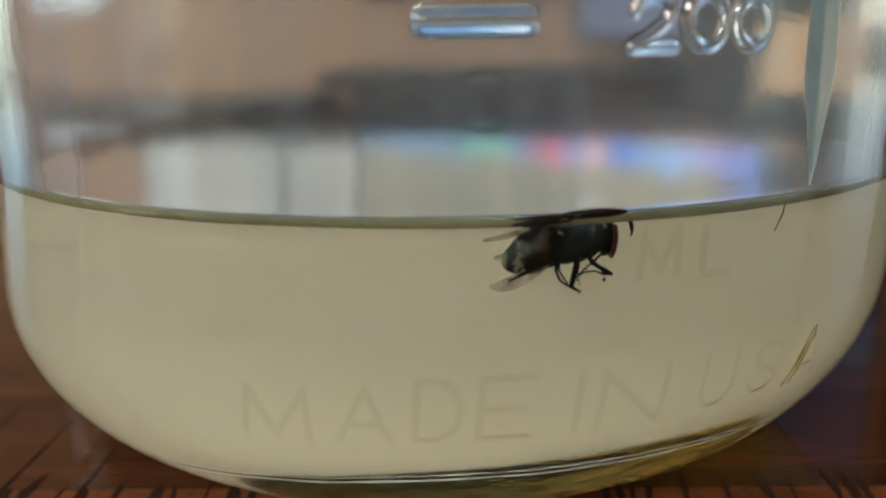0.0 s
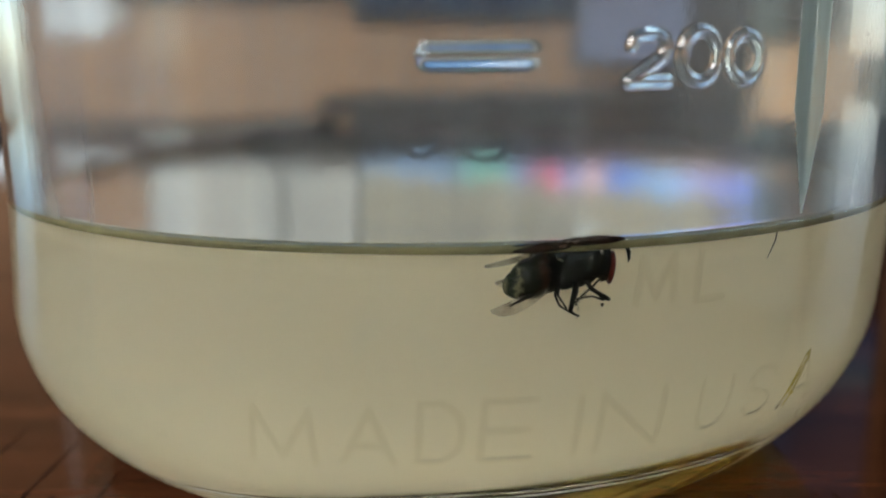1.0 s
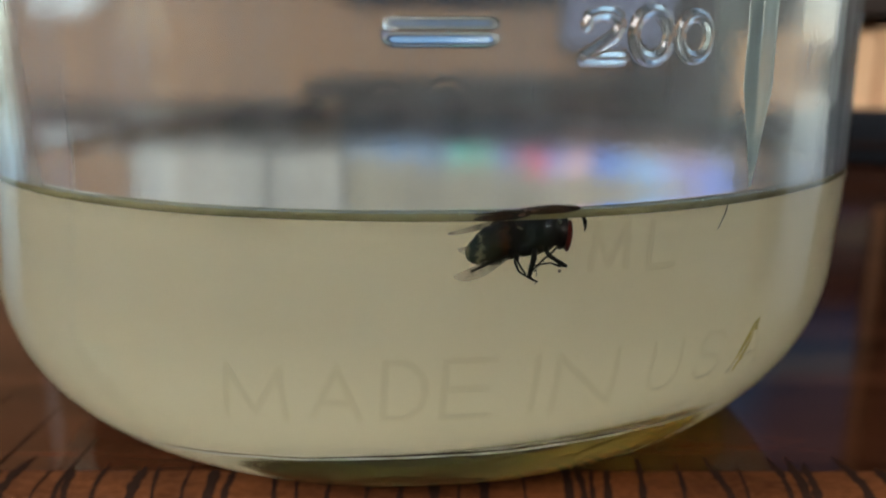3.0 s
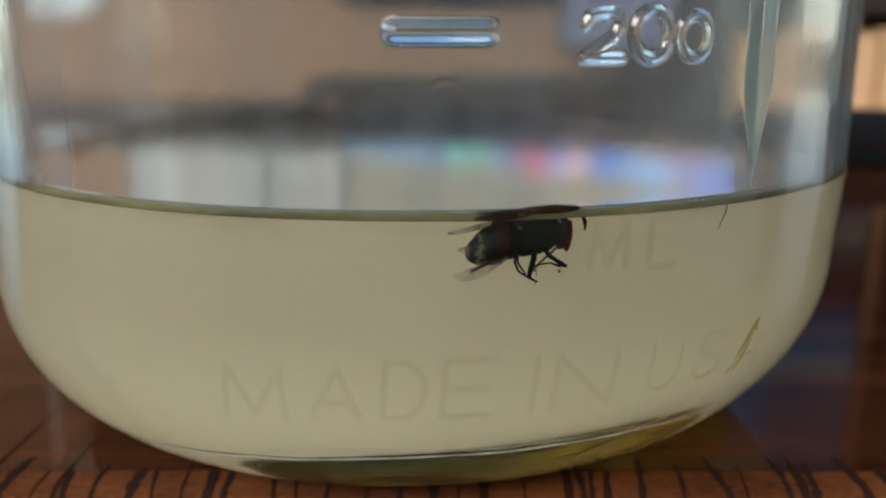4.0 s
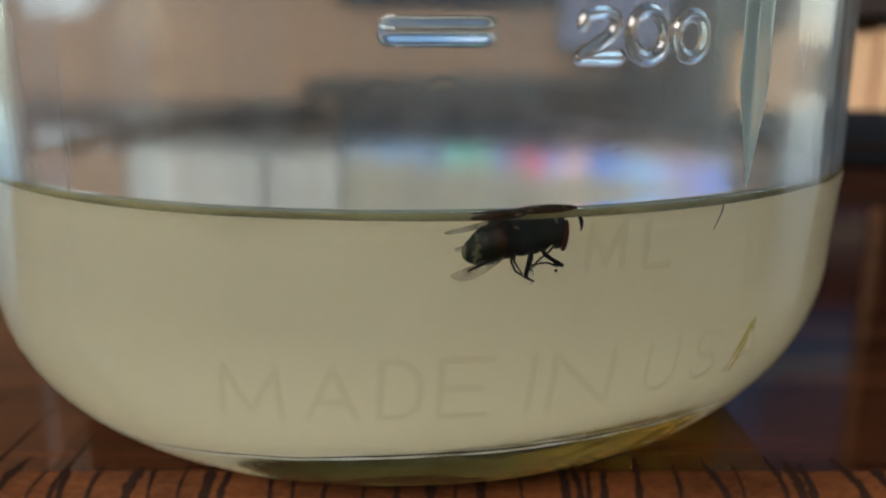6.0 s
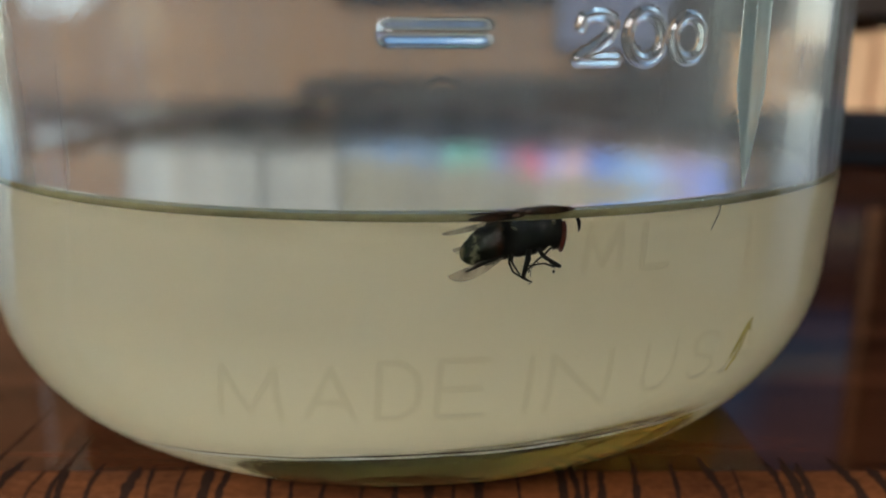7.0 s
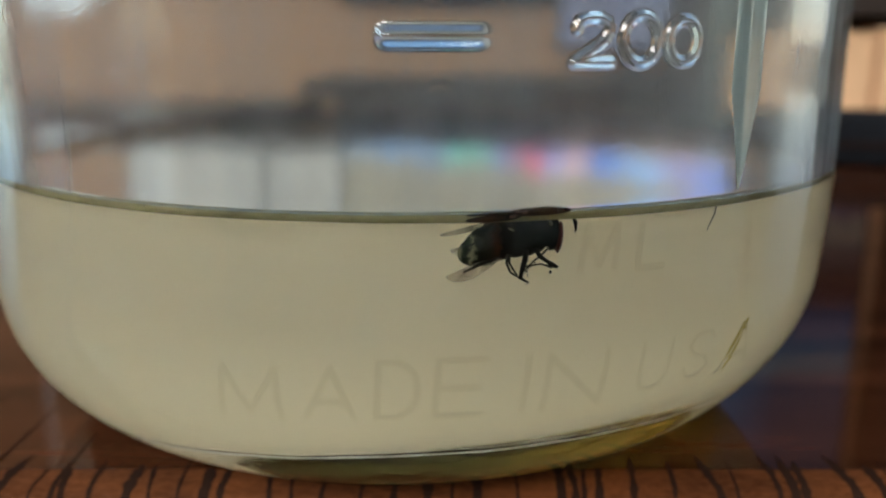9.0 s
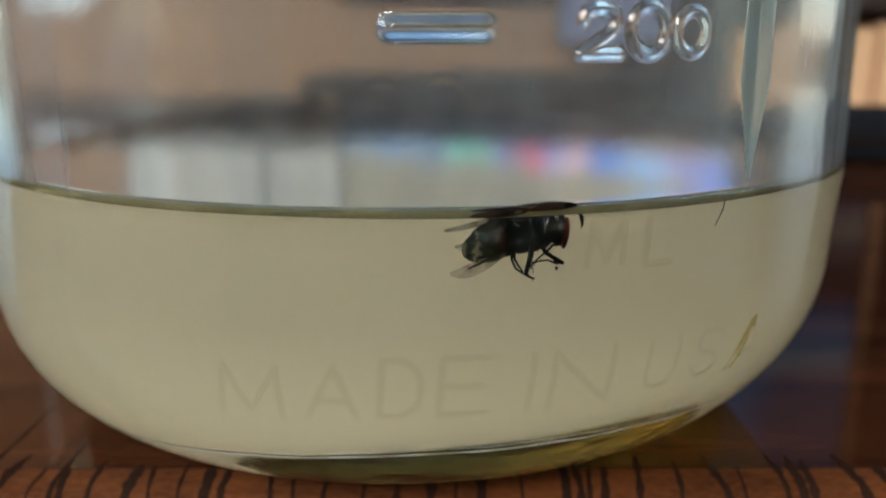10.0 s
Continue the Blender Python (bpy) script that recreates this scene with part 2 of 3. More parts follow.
def empty(name, at, label, category, group="", kind=""):
    ob = new(name)
    ob.location = at
    return tagged(ob, label, category, group, kind)


def smooth(bm):
    for f in bm.faces:
        f.smooth = True
    return bm


def box(sx, sy, sz, at=(0, 0, 0), bevel=0.0, seg=2):
    bm = bmesh.new()
    bmesh.ops.create_cube(bm, size=1, matrix=Matrix.Translation(at) @ Matrix.Diagonal((sx, sy, sz, 1)))
    if bevel:
        bmesh.ops.bevel(bm, geom=bm.edges[:], offset=bevel, segments=seg, affect="EDGES", profile=0.5)
    return bm


def grid_mesh(name, pts, material, parent=None, label="", close=False, flip=False):
    """A smooth sheet over rows of points (an array rows x columns x 3)."""
    rows, cols = pts.shape[:2]
    i = np.arange(rows - 1)[:, None] * cols
    j = np.arange(cols if close else cols - 1)[None, :]
    k = (j + 1) % cols
    q = np.stack([i + j, i + k, i + cols + k, i + cols + j], -1).reshape(-1, 4)
    if flip:
        q = q[:, ::-1]
    return quads(name, pts.reshape(-1, 3), q, material, parent, label)


def quads(name, verts, q, material, parent=None, label=""):
    used, back = np.unique(q, return_inverse=True)
    q, verts = back.reshape(q.shape), verts[used]
    me = bpy.data.meshes.new(name)
    me.vertices.add(len(verts))
    me.vertices.foreach_set("co", np.asarray(verts, dtype=np.float32).ravel())
    me.loops.add(q.size)
    me.loops.foreach_set("vertex_index", q.ravel().astype(np.int32))
    me.polygons.add(len(q))
    me.polygons.foreach_set("loop_start", np.arange(0, q.size, 4, dtype=np.int32))
    me.polygons.foreach_set("use_smooth", np.ones(len(q), dtype=bool))
    me.update(calc_edges=True)
    me.validate()
    me.materials.append(material)
    ob = new(name, me)
    ob.parent = parent
    return tagged(ob, label)


# ---- the room ----
X0, X1, Y0, Y1, ZF, ZC = -1.9, 2.3, -1.9, 2.05, -0.75, 1.75
WALL = 0.12


def wall_with_openings(name, length, height, openings, material):
    """A wall in the x-z plane from (0, 0), its thickness along +y, with openings (x0, x1, z0, z1)."""
    bm = bmesh.new()
    xs = sorted({0, length, *[v for o in openings for v in o[:2]]})
    zs = sorted({0, height, *[v for o in openings for v in o[2:]]})
    for a, c in zip(xs, xs[1:]):
        for d, e in zip(zs, zs[1:]):
            mx, mz = (a + c) / 2, (d + e) / 2
            if any(o[0] < mx < o[1] and o[2] < mz < o[3] for o in openings):
                continue
            bmesh.ops.create_cube(bm, size=1, matrix=Matrix.Translation((mx, WALL / 2, mz)) @ Matrix.Diagonal((c - a, WALL, e - d, 1)))
    bmesh.ops.remove_doubles(bm, verts=bm.verts, dist=1e-5)
    ob = part(name, bm, material)
    return tagged(ob, kind="structure")


def local_wall(ob, x, y, z, turn):
    ob.matrix_world = pose(x, y, z, 0, 0, turn)
    return ob


# the wall behind the jar, with its two windows
BACK = [(-0.955 - X0, -0.275 - X0, 0.262 - ZF, 0.62 - ZF), (-1.59 - X0, -1.05 - X0, 0.115 - ZF, 0.26 - ZF), (-1.1 - X0, -1.07 - X0, 0.62 - ZF, 1.2 - ZF)]
local_wall(tagged(wall_with_openings("wall_north", X1 - X0, ZC - ZF, BACK, TAN_WALL), "tan painted wall behind the table", "wall"), X0, Y1, ZF, 0)
local_wall(tagged(wall_with_openings("wall_west", Y1 - Y0, ZC - ZF, [(0.25, 1.75, 1.23, 2.23), (2.85, 3.7, 0.65, 1.85)], TAN_WALL), "tan painted side wall with a window", "wall"), X0, Y0, ZF, 90)
local_wall(tagged(wall_with_openings("wall_south", X1 - X0, ZC - ZF, [(2.45, 3.75, 1.53, 2.41)], BROWN_PAINT), "dark brown wall with a window opening", "wall"), X1, Y0, ZF, 180)
local_wall(tagged(wall_with_openings("wall_east", Y1 - Y0, ZC - ZF, [(0.7, 1.6, 0.8, 1.8)], GREY_PAINT), "grey-green painted side wall with a window", "wall"), X1, Y1, ZF, -90)
tagged(part("floor", box(X1 - X0 + 0.3, Y1 - Y0 + 0.3, 0.1, ((X0 + X1) / 2, (Y0 + Y1) / 2, ZF - 0.05)), FLOOR_WOOD), "brown wooden floor", "floor", kind="structure")
tagged(part("ceiling", box(X1 - X0 + 0.3, Y1 - Y0 + 0.3, 0.1, ((X0 + X1) / 2, (Y0 + Y1) / 2, ZC + 0.05)), CEILING_PAINT), "plain ceiling with bluish skylight in its colour", "ceiling", kind="structure")


def window(name, x0, x1, z0, z1, mullions, label):
    root = empty(name, ((x0 + x1) / 2, Y1 + 0.05, z0), label, "window", kind="structure")
    w, h, t = x1 - x0, z1 - z0, 0.018
    for sx in (-1, 1):
        part("window_frame", box(t, 0.05, h, (sx * (w / 2 - t / 2), 0, h / 2), 0.003), WHITE_PAINT, root)
    for at in (t / 2, h - t / 2):
        part("window_frame", box(w - 2 * t, 0.05, t, (0, 0, at), 0.003), WHITE_PAINT, root)
    for x in mullions:
        part("mullion", box(0.011, 0.04, h - 2 * t, (x - (x0 + x1) / 2, 0, h / 2), 0.002), DARK_WOOD, root, "dark wooden mullion")
    return root


w1 = window("window_1", -0.955, -0.275, 0.262, 0.62, [-0.515], "white-framed window with pale overcast light behind")
part("window_sill", box(0.72, 0.09, 0.055, (-0.63, Y1 - 0.046, 0.2325), 0.004), DARK_WOOD, w1, "dark wooden sill added for a dark reflection").matrix_parent_inverse = w1.matrix_basis.inverted()
w2 = window("window_2", -1.59, -1.05, 0.115, 0.26, [], "small window with white vertical blind slats")
for i in range(9):
    part("slat", box(0.018, 0.003, 0.106, (-0.22 + i * 0.055, 0.04, 0.0725), 0.001, 1), BLIND, w2)
part("cloud", box(0.54, 0.004, 0.145, (0, 0.066, 0.0725)), emitter("bluish_pane_glow", (0.86, 0.95, 1.0), 1.1), w2, "bluish glowing pane added behind the slats")
w3 = empty("window_3", (-1.085, Y1 + 0.05, 0.62), "narrow upright slot window with a glowing pane behind", "window", kind="structure")
for sx in (-1, 1):
    part("window_frame", box(0.004, 0.04, 0.58, (sx * 0.0128, 0, 0.29), 0.001, 1), WHITE_PAINT, w3)
part("cloud", box(0.04, 0.004, 0.58, (0, 0.05, 0.29)), emitter("white_pane_glow", (1.0, 0.98, 1.0), 10.0), w3, "white glowing pane added behind the slot")
tagged(part("trim", box(0.1, 0.016, 0.12, (-1.0025, Y1 - 0.0085, 0.2), 0.003), WHITE_PAINT), "white painted board between the windows", "trim", kind="structure")
tagged(part("backdrop", box(2.4, 0.01, 2.2, (-0.9, Y1 + 0.45, 0.6)), SKY_GLOW), "pale overcast sky outside", "sky", kind="structure")

# ---- television on the wall ----
SCREEN, n, l, b = mat("lit_screen")
n.remove(b)
c = n.new("ShaderNodeTexCoord")
sep = n.new("ShaderNodeSeparateXYZ")
l.new(c.outputs["Generated"], sep.inputs[0])
high = n.new("ShaderNodeMath")
high.operation = "MULTIPLY_ADD"
high.inputs[1].default_value, high.inputs[2].default_value = 1.18, 0.16
l.new(sep.outputs["Z"], high.inputs[0])
BLUE, SKYB, LAV = (0.1, 0.3, 1.0), (0.35, 0.6, 1.0), (0.5, 0.5, 1.0)
cols = ramp(n, [(0.0, SKYB), (0.12, SKYB), (0.18, (0.25, 0.38, 0.55)), (0.235, (0.3, 0.95, 0.8)), (0.275, (0.35, 0.9, 0.8)), (0.32, (0.35, 0.4, 0.75)),
                (0.385, (1.0, 0.22, 0.3)), (0.43, LAV), (0.475, (1.0, 0.65, 0.7)), (0.52, BLUE), (0.62, SKYB), (0.72, LAV), (0.77, (0.35, 0.4, 0.95)), (0.83, (0.2, 0.3, 1.0)), (0.88, (0.02, 0.03, 0.06)), (1.0, (0.01, 0.015, 0.03))])
l.new(sep.outputs["X"], cols.inputs["Fac"])
edge = noise_tex(n, l, coords(n, l, (9, 0, 0), "Generated"), 1.0, 2)
# the bright band's upper limit rises to one side
lim = n.new("ShaderNodeMath")
lim.operation = "MULTIPLY_ADD"
lim.inputs[1].default_value, lim.inputs[2].default_value = 0.16, 0.1
l.new(sep.outputs["X"], lim.inputs[0])
lim2 = n.new("ShaderNodeMath")
lim2.operation = "MULTIPLY_ADD"
lim2.inputs[1].default_value = 0.16
l.new(edge.outputs["Fac"], lim2.inputs[0])
l.new(lim.outputs[0], lim2.inputs[2])
over = n.new("ShaderNodeMapRange")
over.inputs["From Min"].default_value, over.inputs["From Max"].default_value = -0.03, 0.03
sub = n.new("ShaderNodeMath")
sub.operation = "SUBTRACT"
l.new(lim2.outputs[0], sub.inputs[0])
l.new(high.outputs[0], sub.inputs[1])
l.new(sub.outputs[0], over.inputs["Value"])
low = n.new("ShaderNodeMapRange")
low.inputs["From Min"].default_value, low.inputs["From Max"].default_value = 0.11, 0.19
low.inputs["To Min"].default_value = 0.0
rise = n.new("ShaderNodeMath")
rise.operation = "MULTIPLY_ADD"
rise.inputs[1].default_value = -0.09
l.new(sep.outputs["X"], rise.inputs[0])
l.new(high.outputs[0], rise.inputs[2])
l.new(rise.outputs[0], low.inputs["Value"])
em = n.new("ShaderNodeEmission")
pic = n.new("ShaderNodeMix")
pic.data_type = "RGBA"
upper_tones = ramp(n, [(0.38, (0.36, 0.33, 0.26)), (0.46, (0.12, 0.13, 0.15)), (0.56, (0.02, 0.025, 0.035)), (0.63, (0.03, 0.045, 0.08)), (0.72, (0.12, 0.27, 0.55)), (0.82, (0.22, 0.45, 0.75)), (0.87, (0.6, 0.8, 0.9)), (0.93, (0.15, 0.3, 0.55))])
l.new(high.outputs[0], upper_tones.inputs["Fac"])
side = ramp(n, [(0.7, (1.0,) * 3), (0.86, (0.28,) * 3)])
l.new(sep.outputs["X"], side.inputs["Fac"])
fade = n.new("ShaderNodeMix")
fade.data_type, fade.blend_type = "RGBA", "MULTIPLY"
fade.inputs["Factor"].default_value = 1.0
l.new(upper_tones.outputs["Color"], fade.inputs["A"])
l.new(side.outputs["Color"], fade.inputs["B"])
l.new(fade.outputs["Result"], pic.inputs["A"])
l.new(over.outputs[0], pic.inputs["Factor"])
shade = n.new("ShaderNodeMix")
shade.data_type = "RGBA"
lower_tones = ramp(n, [(0.42, (0.03, 0.05, 0.12)), (0.62, (0.3, 0.2, 0.12))])
l.new(sep.outputs["X"], lower_tones.inputs["Fac"])
l.new(lower_tones.outputs["Color"], shade.inputs["A"])
l.new(low.outputs[0], shade.inputs["Factor"])
l.new(cols.outputs["Color"], shade.inputs["B"])
l.new(shade.outputs["Result"], pic.inputs["B"])
l.new(pic.outputs["Result"], em.inputs["Color"])
em.inputs["Strength"].default_value = 1.1
l.new(em.outputs[0], n["Material Output"].inputs["Surface"])

tv = empty("television", (0.415, Y1 - 0.03, 0.235), "wall-mounted television with a blue lit picture", "television")
part("casing", box(1.37, 0.05, 0.915, (0, 0, 0.4575), 0.006), BLACK_PLASTIC, tv)
part("screen", box(1.34, 0.004, 0.885, (0, -0.0275, 0.4575)), SCREEN, tv, "glowing blue screen")
part("wall_bracket", box(0.3, 0.012, 0.2, (0, 0.0285, 0.3), 0.002), BLACK_PLASTIC, tv)
bar = empty("sound_bar", (0.03, Y1 - 0.04, 0.145), "slim black sound bar below the television", "sound bar")
part("casing", smooth(box(0.6, 0.07, 0.08, (0, 0, 0.04), 0.012, 3)), BLACK_PLASTIC, bar)
part("grille", box(0.54, 0.004, 0.056, (0, -0.036, 0.04), 0.001, 1), NAVY, bar, "dark blue fabric grille")
part("bracket", box(0.2, 0.012, 0.05, (0, 0.034, 0.04), 0.002), BLACK_PLASTIC, bar)

# ---- dark sideboard below it ----
sb = empty("sideboard", (0.4, 1.8, ZF), "dark-stained wooden sideboard against the wall", "sideboard")
part("top", box(1.4, 0.44, 0.03, (0, 0, 0.705), 0.004), DARK_WOOD, sb)
part("body", box(1.26, 0.4, 0.58, (0, 0.01, 0.4), 0.004), DARK_WOOD, sb)
for i in range(3):
    d = part("door", box(0.4, 0.02, 0.54, (-0.41 + i * 0.41, -0.2, 0.4), 0.003), DARK_WOOD, sb)
    part("handle", box(0.012, 0.02, 0.1, (-0.41 + i * 0.41 + (0.16 if i % 2 == 0 else -0.16), -0.22, 0.45), 0.003), BLACK_PLASTIC, d)
for sx in (-1, 1):
    for sy in (-1, 1):
        part("leg", box(0.05, 0.05, 0.11, (sx * 0.56, sy * 0.15, 0.055), 0.004), DARK_WOOD, sb)

wr_ = empty("wardrobe", (1.68, 1.78, ZF), "tall dark wooden wardrobe in the corner", "wardrobe")
part("body", box(1.08, 0.46, 2.1, (0, 0.01, 1.11), 0.004), DARK_WOOD, wr_)
part("cornice", box(1.14, 0.5, 0.06, (0, 0, 2.19), 0.006), DARK_WOOD, wr_)
part("plinth", box(1.04, 0.42, 0.06, (0, 0.01, 0.03), 0.003), DARK_WOOD, wr_)
for sx in (-1, 1):
    d = part("door", box(0.52, 0.02, 1.98, (sx * 0.264, -0.23, 1.12), 0.003), DARK_WOOD, wr_)
    part("handle", box(0.014, 0.022, 0.14, (sx * 0.04, -0.25, 1.05), 0.003), BLACK_PLASTIC, d)

mo = empty("monitor", (0.5, 1.82, ZF + 0.7205), "assumed small monitor with a dim lavender glow on the sideboard", "monitor")
part("foot", box(0.16, 0.12, 0.012, (0, 0, 0.006), 0.003), BLACK_PLASTIC, mo)
part("neck", box(0.04, 0.02, 0.07, (0, 0.02, 0.047), 0.003), BLACK_PLASTIC, mo)
part("casing", box(0.43, 0.024, 0.165, (0, 0, 0.138), 0.004), BLACK_PLASTIC, mo)
part("screen", box(0.41, 0.003, 0.146, (0, -0.0135, 0.139)), emitter("dim_lavender_screen", (0.6, 0.68, 1.0), 0.25), mo, "dim lavender-blue screen")

lc = empty("low_cabinet", (-0.85, 1.75, ZF), "low dark wooden cabinet under the window", "cabinet")
part("top", box(1.1, 0.4, 0.025, (0, 0, 0.655), 0.003), DARK_WOOD, lc)
part("body", box(1.06, 0.36, 0.558, (0, 0.01, 0.364), 0.003), DARK_WOOD, lc)
for sx in (-1, 1):
    d = part("door", box(0.5, 0.02, 0.46, (sx * 0.262, -0.18, 0.335), 0.003), DARK_WOOD, lc)
    part("handle", box(0.012, 0.02, 0.1, (sx * 0.05, -0.2, 0.37), 0.003), BLACK_PLASTIC, d)
    part("plinth", box(0.06, 0.34, 0.085, (sx * 0.47, 0, 0.0425), 0.003), DARK_WOOD, lc)

# ---- open shelf with cartons ----
sh = empty("low_bookcase", (0.86, 1.25, ZF), "low dark wooden bookcase holding tan cartons", "bookcase")
for z, h in ((0.05, 0.035), (0.36, 0.035), (0.655, 0.035), (0.87, 0.08)):
    part("shelf", box(0.76, 0.3, h, (0, 0, z), 0.003), DARK_WOOD, sh)
for sx in (-1, 1):
    part("side_panel", box(0.025, 0.3, 0.91, (sx * 0.393, 0, 0.455), 0.003), DARK_WOOD, sh)
part("back_panel", box(0.76, 0.01, 0.87, (0, 0.145, 0.46)), DARK_WOOD, sh)
for i, (x, w, h) in enumerate(((0.565, 0.1, 0.132), (0.69, 0.13, 0.14), (0.88, 0.17, 0.134))):
    k = empty("carton", (x, 1.2, ZF + 0.6735), "tan cardboard carton on a dark shelf", "carton", "cartons on the shelf")
    part("box", box(w, 0.16, h, (0, 0, h / 2), 0.003), CARD, k)
    part("tape", box(0.03, 0.1604, 0.001, (0, 0, h + 0.0006)), CARD, k)

# ---- the table ----
table = empty("table", (0.05, 0.02, ZF), "narrow red-brown varnished wooden table, its front edge cracked", "table")
TOP = -ZF
BEND, WEAR = -24.8, 3.4     # where the worn front edge begins, and its depth, in millimetres


def edge_height(y):
    """Height of the worn front edge over y, in millimetres."""
    t_ = min(1.0, max(0.0, (BEND - y) / WEAR))
    return -(0.25 * t_ + 0.25 * t_ * t_ + 1.1 * t_ ** 7)


def board(y1, length, thick, front):
    """A board along x over the outline (y, z) of its front upper edge, back to y1."""
    bm = bmesh.new()
    outline = [(front[0][0], -thick)] + front + [(y1, 0.0), (y1, -thick)]
    rings = [[bm.verts.new((sx * length / 2, y, TOP + z)) for y, z in outline] for sx in (-1, 1)]
    for m in range(len(outline)):
        k_ = (m + 1) % len(outline)
        f = bm.faces.new((rings[0][m], rings[0][k_], rings[1][k_], rings[1][m]))
        f.smooth = 0 < m < len(front)
    bm.faces.new(rings[0])
    bm.faces.new(rings[1][::-1])
    bmesh.ops.recalc_face_normals(bm, faces=bm.faces)
    return bm


WORN = [((y - 20) * MM, edge_height(y) * MM) for y in np.linspace(BEND - WEAR, BEND, 18)]
part("worn_edge", board((BEND - 20 + 0.1) * MM, 1.3, 0.03, WORN), BARE_WOOD, table, "bare worn front edge")
edges_y = [(BEND - 20 + 0.13) * MM, 0.032, 0.105, 0.175, 0.24]
for a, c in zip(edges_y, edges_y[1:]):
    worn = 0.0001 if a < -0.04 else 0.0004
    lip = [(a + worn * (1 - math.cos(t_)), -worn * (1 - math.sin(t_))) for t_ in np.linspace(0, math.pi / 2, 9)]
    part("plank", board(c - 0.0005, 1.3, 0.03, lip), TABLE_WOOD, table)
part("apron", box(1.16, 0.2, 0.08, (0, 0.1, TOP - 0.0705), 0.004), TABLE_WOOD, table)
for sx in (-1, 1):
    for y in (0.02, 0.18):
        part("leg", box(0.045, 0.045, TOP - 0.1105, (sx * 0.54, y, (TOP - 0.1105) / 2), 0.005), TABLE_WOOD, table)

# ---- flat black case on the table ----
case = empty("flat_case", (0.205, 0.178, 0.0), "flat black cloth case lying on the table", "case")
part("body", smooth(box(0.17, 0.075, 0.0125, (0, 0, 0.00625), 0.003, 3)), BLACK_CLOTH, case)
part("zip", box(0.172, 0.077, 0.0012, (0, 0, 0.0065), 0.0003, 1), CRACK, case)
case.rotation_euler = (0, 0, radians(-14))

# ---- the glass jar ----
LEVEL = 24.3          # liquid's height over the table, millimetres
LEAN_X = 0.07         # the foot is a little off the axis of the wall
RB, ZB, RO, WT = 22.0, 16.0, 40.2, 2.2

# letters as strokes in a unit box
STROKES = {
    "2": [[(0.02, 0.72), (0.1, 0.92), (0.35, 1.0), (0.65, 1.0), (0.88, 0.88), (0.92, 0.7), (0.8, 0.5), (0.5, 0.3), (0.15, 0.1), (0.0, 0.0), (1.0, 0.0)]],
    "0": [[(0.5 + 0.5 * math.sin(a * math.pi / 10), 0.5 + 0.5 * math.cos(a * math.pi / 10)) for a in range(21)]],
    "M": [[(0, 0), (0.08, 1), (0.5, 0.1), (0.92, 1), (1, 0)]],
    "L": [[(0, 1), (0, 0), (1, 0)]],
    "A": [[(0, 0), (0.5, 1), (1, 0)], [(0.2, 0.32), (0.8, 0.32)]],
    "D": [[(0, 0), (0, 1), (0.55, 1), (0.9, 0.8), (1, 0.5), (0.9, 0.2), (0.55, 0), (0, 0)]],
    "E": [[(1, 1), (0, 1), (0, 0), (1, 0)], [(0, 0.52), (0.85, 0.52)]],
    "I": [[(0.5, 0), (0.5, 1)]],
    "N": [[(0, 0), (0, 1), (1, 0), (1, 1)]],
    "U": [[(0, 1), (0, 0.3), (0.2, 0.05), (0.5, 0), (0.8, 0.05), (1, 0.3), (1, 1)]],
    "S": [[(1, 0.82), (0.8, 0.98), (0.3, 1), (0.03, 0.8), (0.15, 0.58), (0.8, 0.44), (1, 0.22), (0.75, 0.02), (0.25, 0), (0, 0.2)]],
    "-": [[(0, 0.5), (1, 0.5)]],
}
DEG = RO * math.pi / 180  # millimetres of wall to a degree
# part, character, angle from, angle to, height from, height to, half width of the stroke, relief
MARKS = [
    ("embossed_line", "-", -0.9, 6.5, 34.4, 35.6, 0.66, 0.42),
    ("embossed_digit", "2", 14.6, 17.9, 33.55, 36.05, 0.31, 0.26),
    ("embossed_digit", "0", 19.0, 22.4, 33.5, 36.25, 0.31, 0.26),
    ("embossed_digit", "0", 23.5, 26.7, 33.55, 36.05, 0.31, 0.26),
    ("embossed_letter", "M", 16.1, 19.6, 21.0, 23.7, 0.24, 0.1),
    ("embossed_letter", "L", 21.9, 24.6, 20.8, 23.6, 0.24, 0.1),
    ("embossed_letter", "M", -16.2, -10.2, 11.2, 14.8, 0.25, 0.05),
    ("embossed_letter", "A", -7.7, -3.3, 11.5, 15.1, 0.25, 0.05),
    ("embossed_letter", "D", -1.3, 2.4, 11.6, 15.5, 0.25, 0.05),
    ("embossed_letter", "E", 4.1, 8.4, 11.65, 15.6, 0.25, 0.05),
    ("embossed_letter", "I", 11.6, 12.8, 11.7, 15.55, 0.25, 0.05),
    ("embossed_letter", "N", 14.2, 20.0, 11.6, 15.5, 0.25, 0.05),
    ("embossed_letter", "U", 24.0, 27.4, 11.9, 15.45, 0.25, 0.03),
    ("embossed_letter", "S", 29.8, 33.2, 12.0, 15.5, 0.25, 0.03),
    ("embossed_letter", "A", 35.6, 40.4, 11.7, 15.2, 0.25, 0.03),
]
# patches of the wall that are parts of their own: name, label, limits of angle and height
PATCHES = [(name, f"raised glass {'line' if char == '-' else 'character ' + char}", a - 1.7 * half / DEG, b_ + 1.7 * half / DEG, lo - 1.7 * half, hi + 1.7 * half)
           for name, char, a, b_, lo, hi, half, _ in MARKS]
PATCHES.append(("rib", "raised upright rib of hazy grey-green glass", 31.6, 35.2, 25.3, 80.0))


def stroke_distance(u, v, lines):
    best = np.full(u.shape, 99.0)
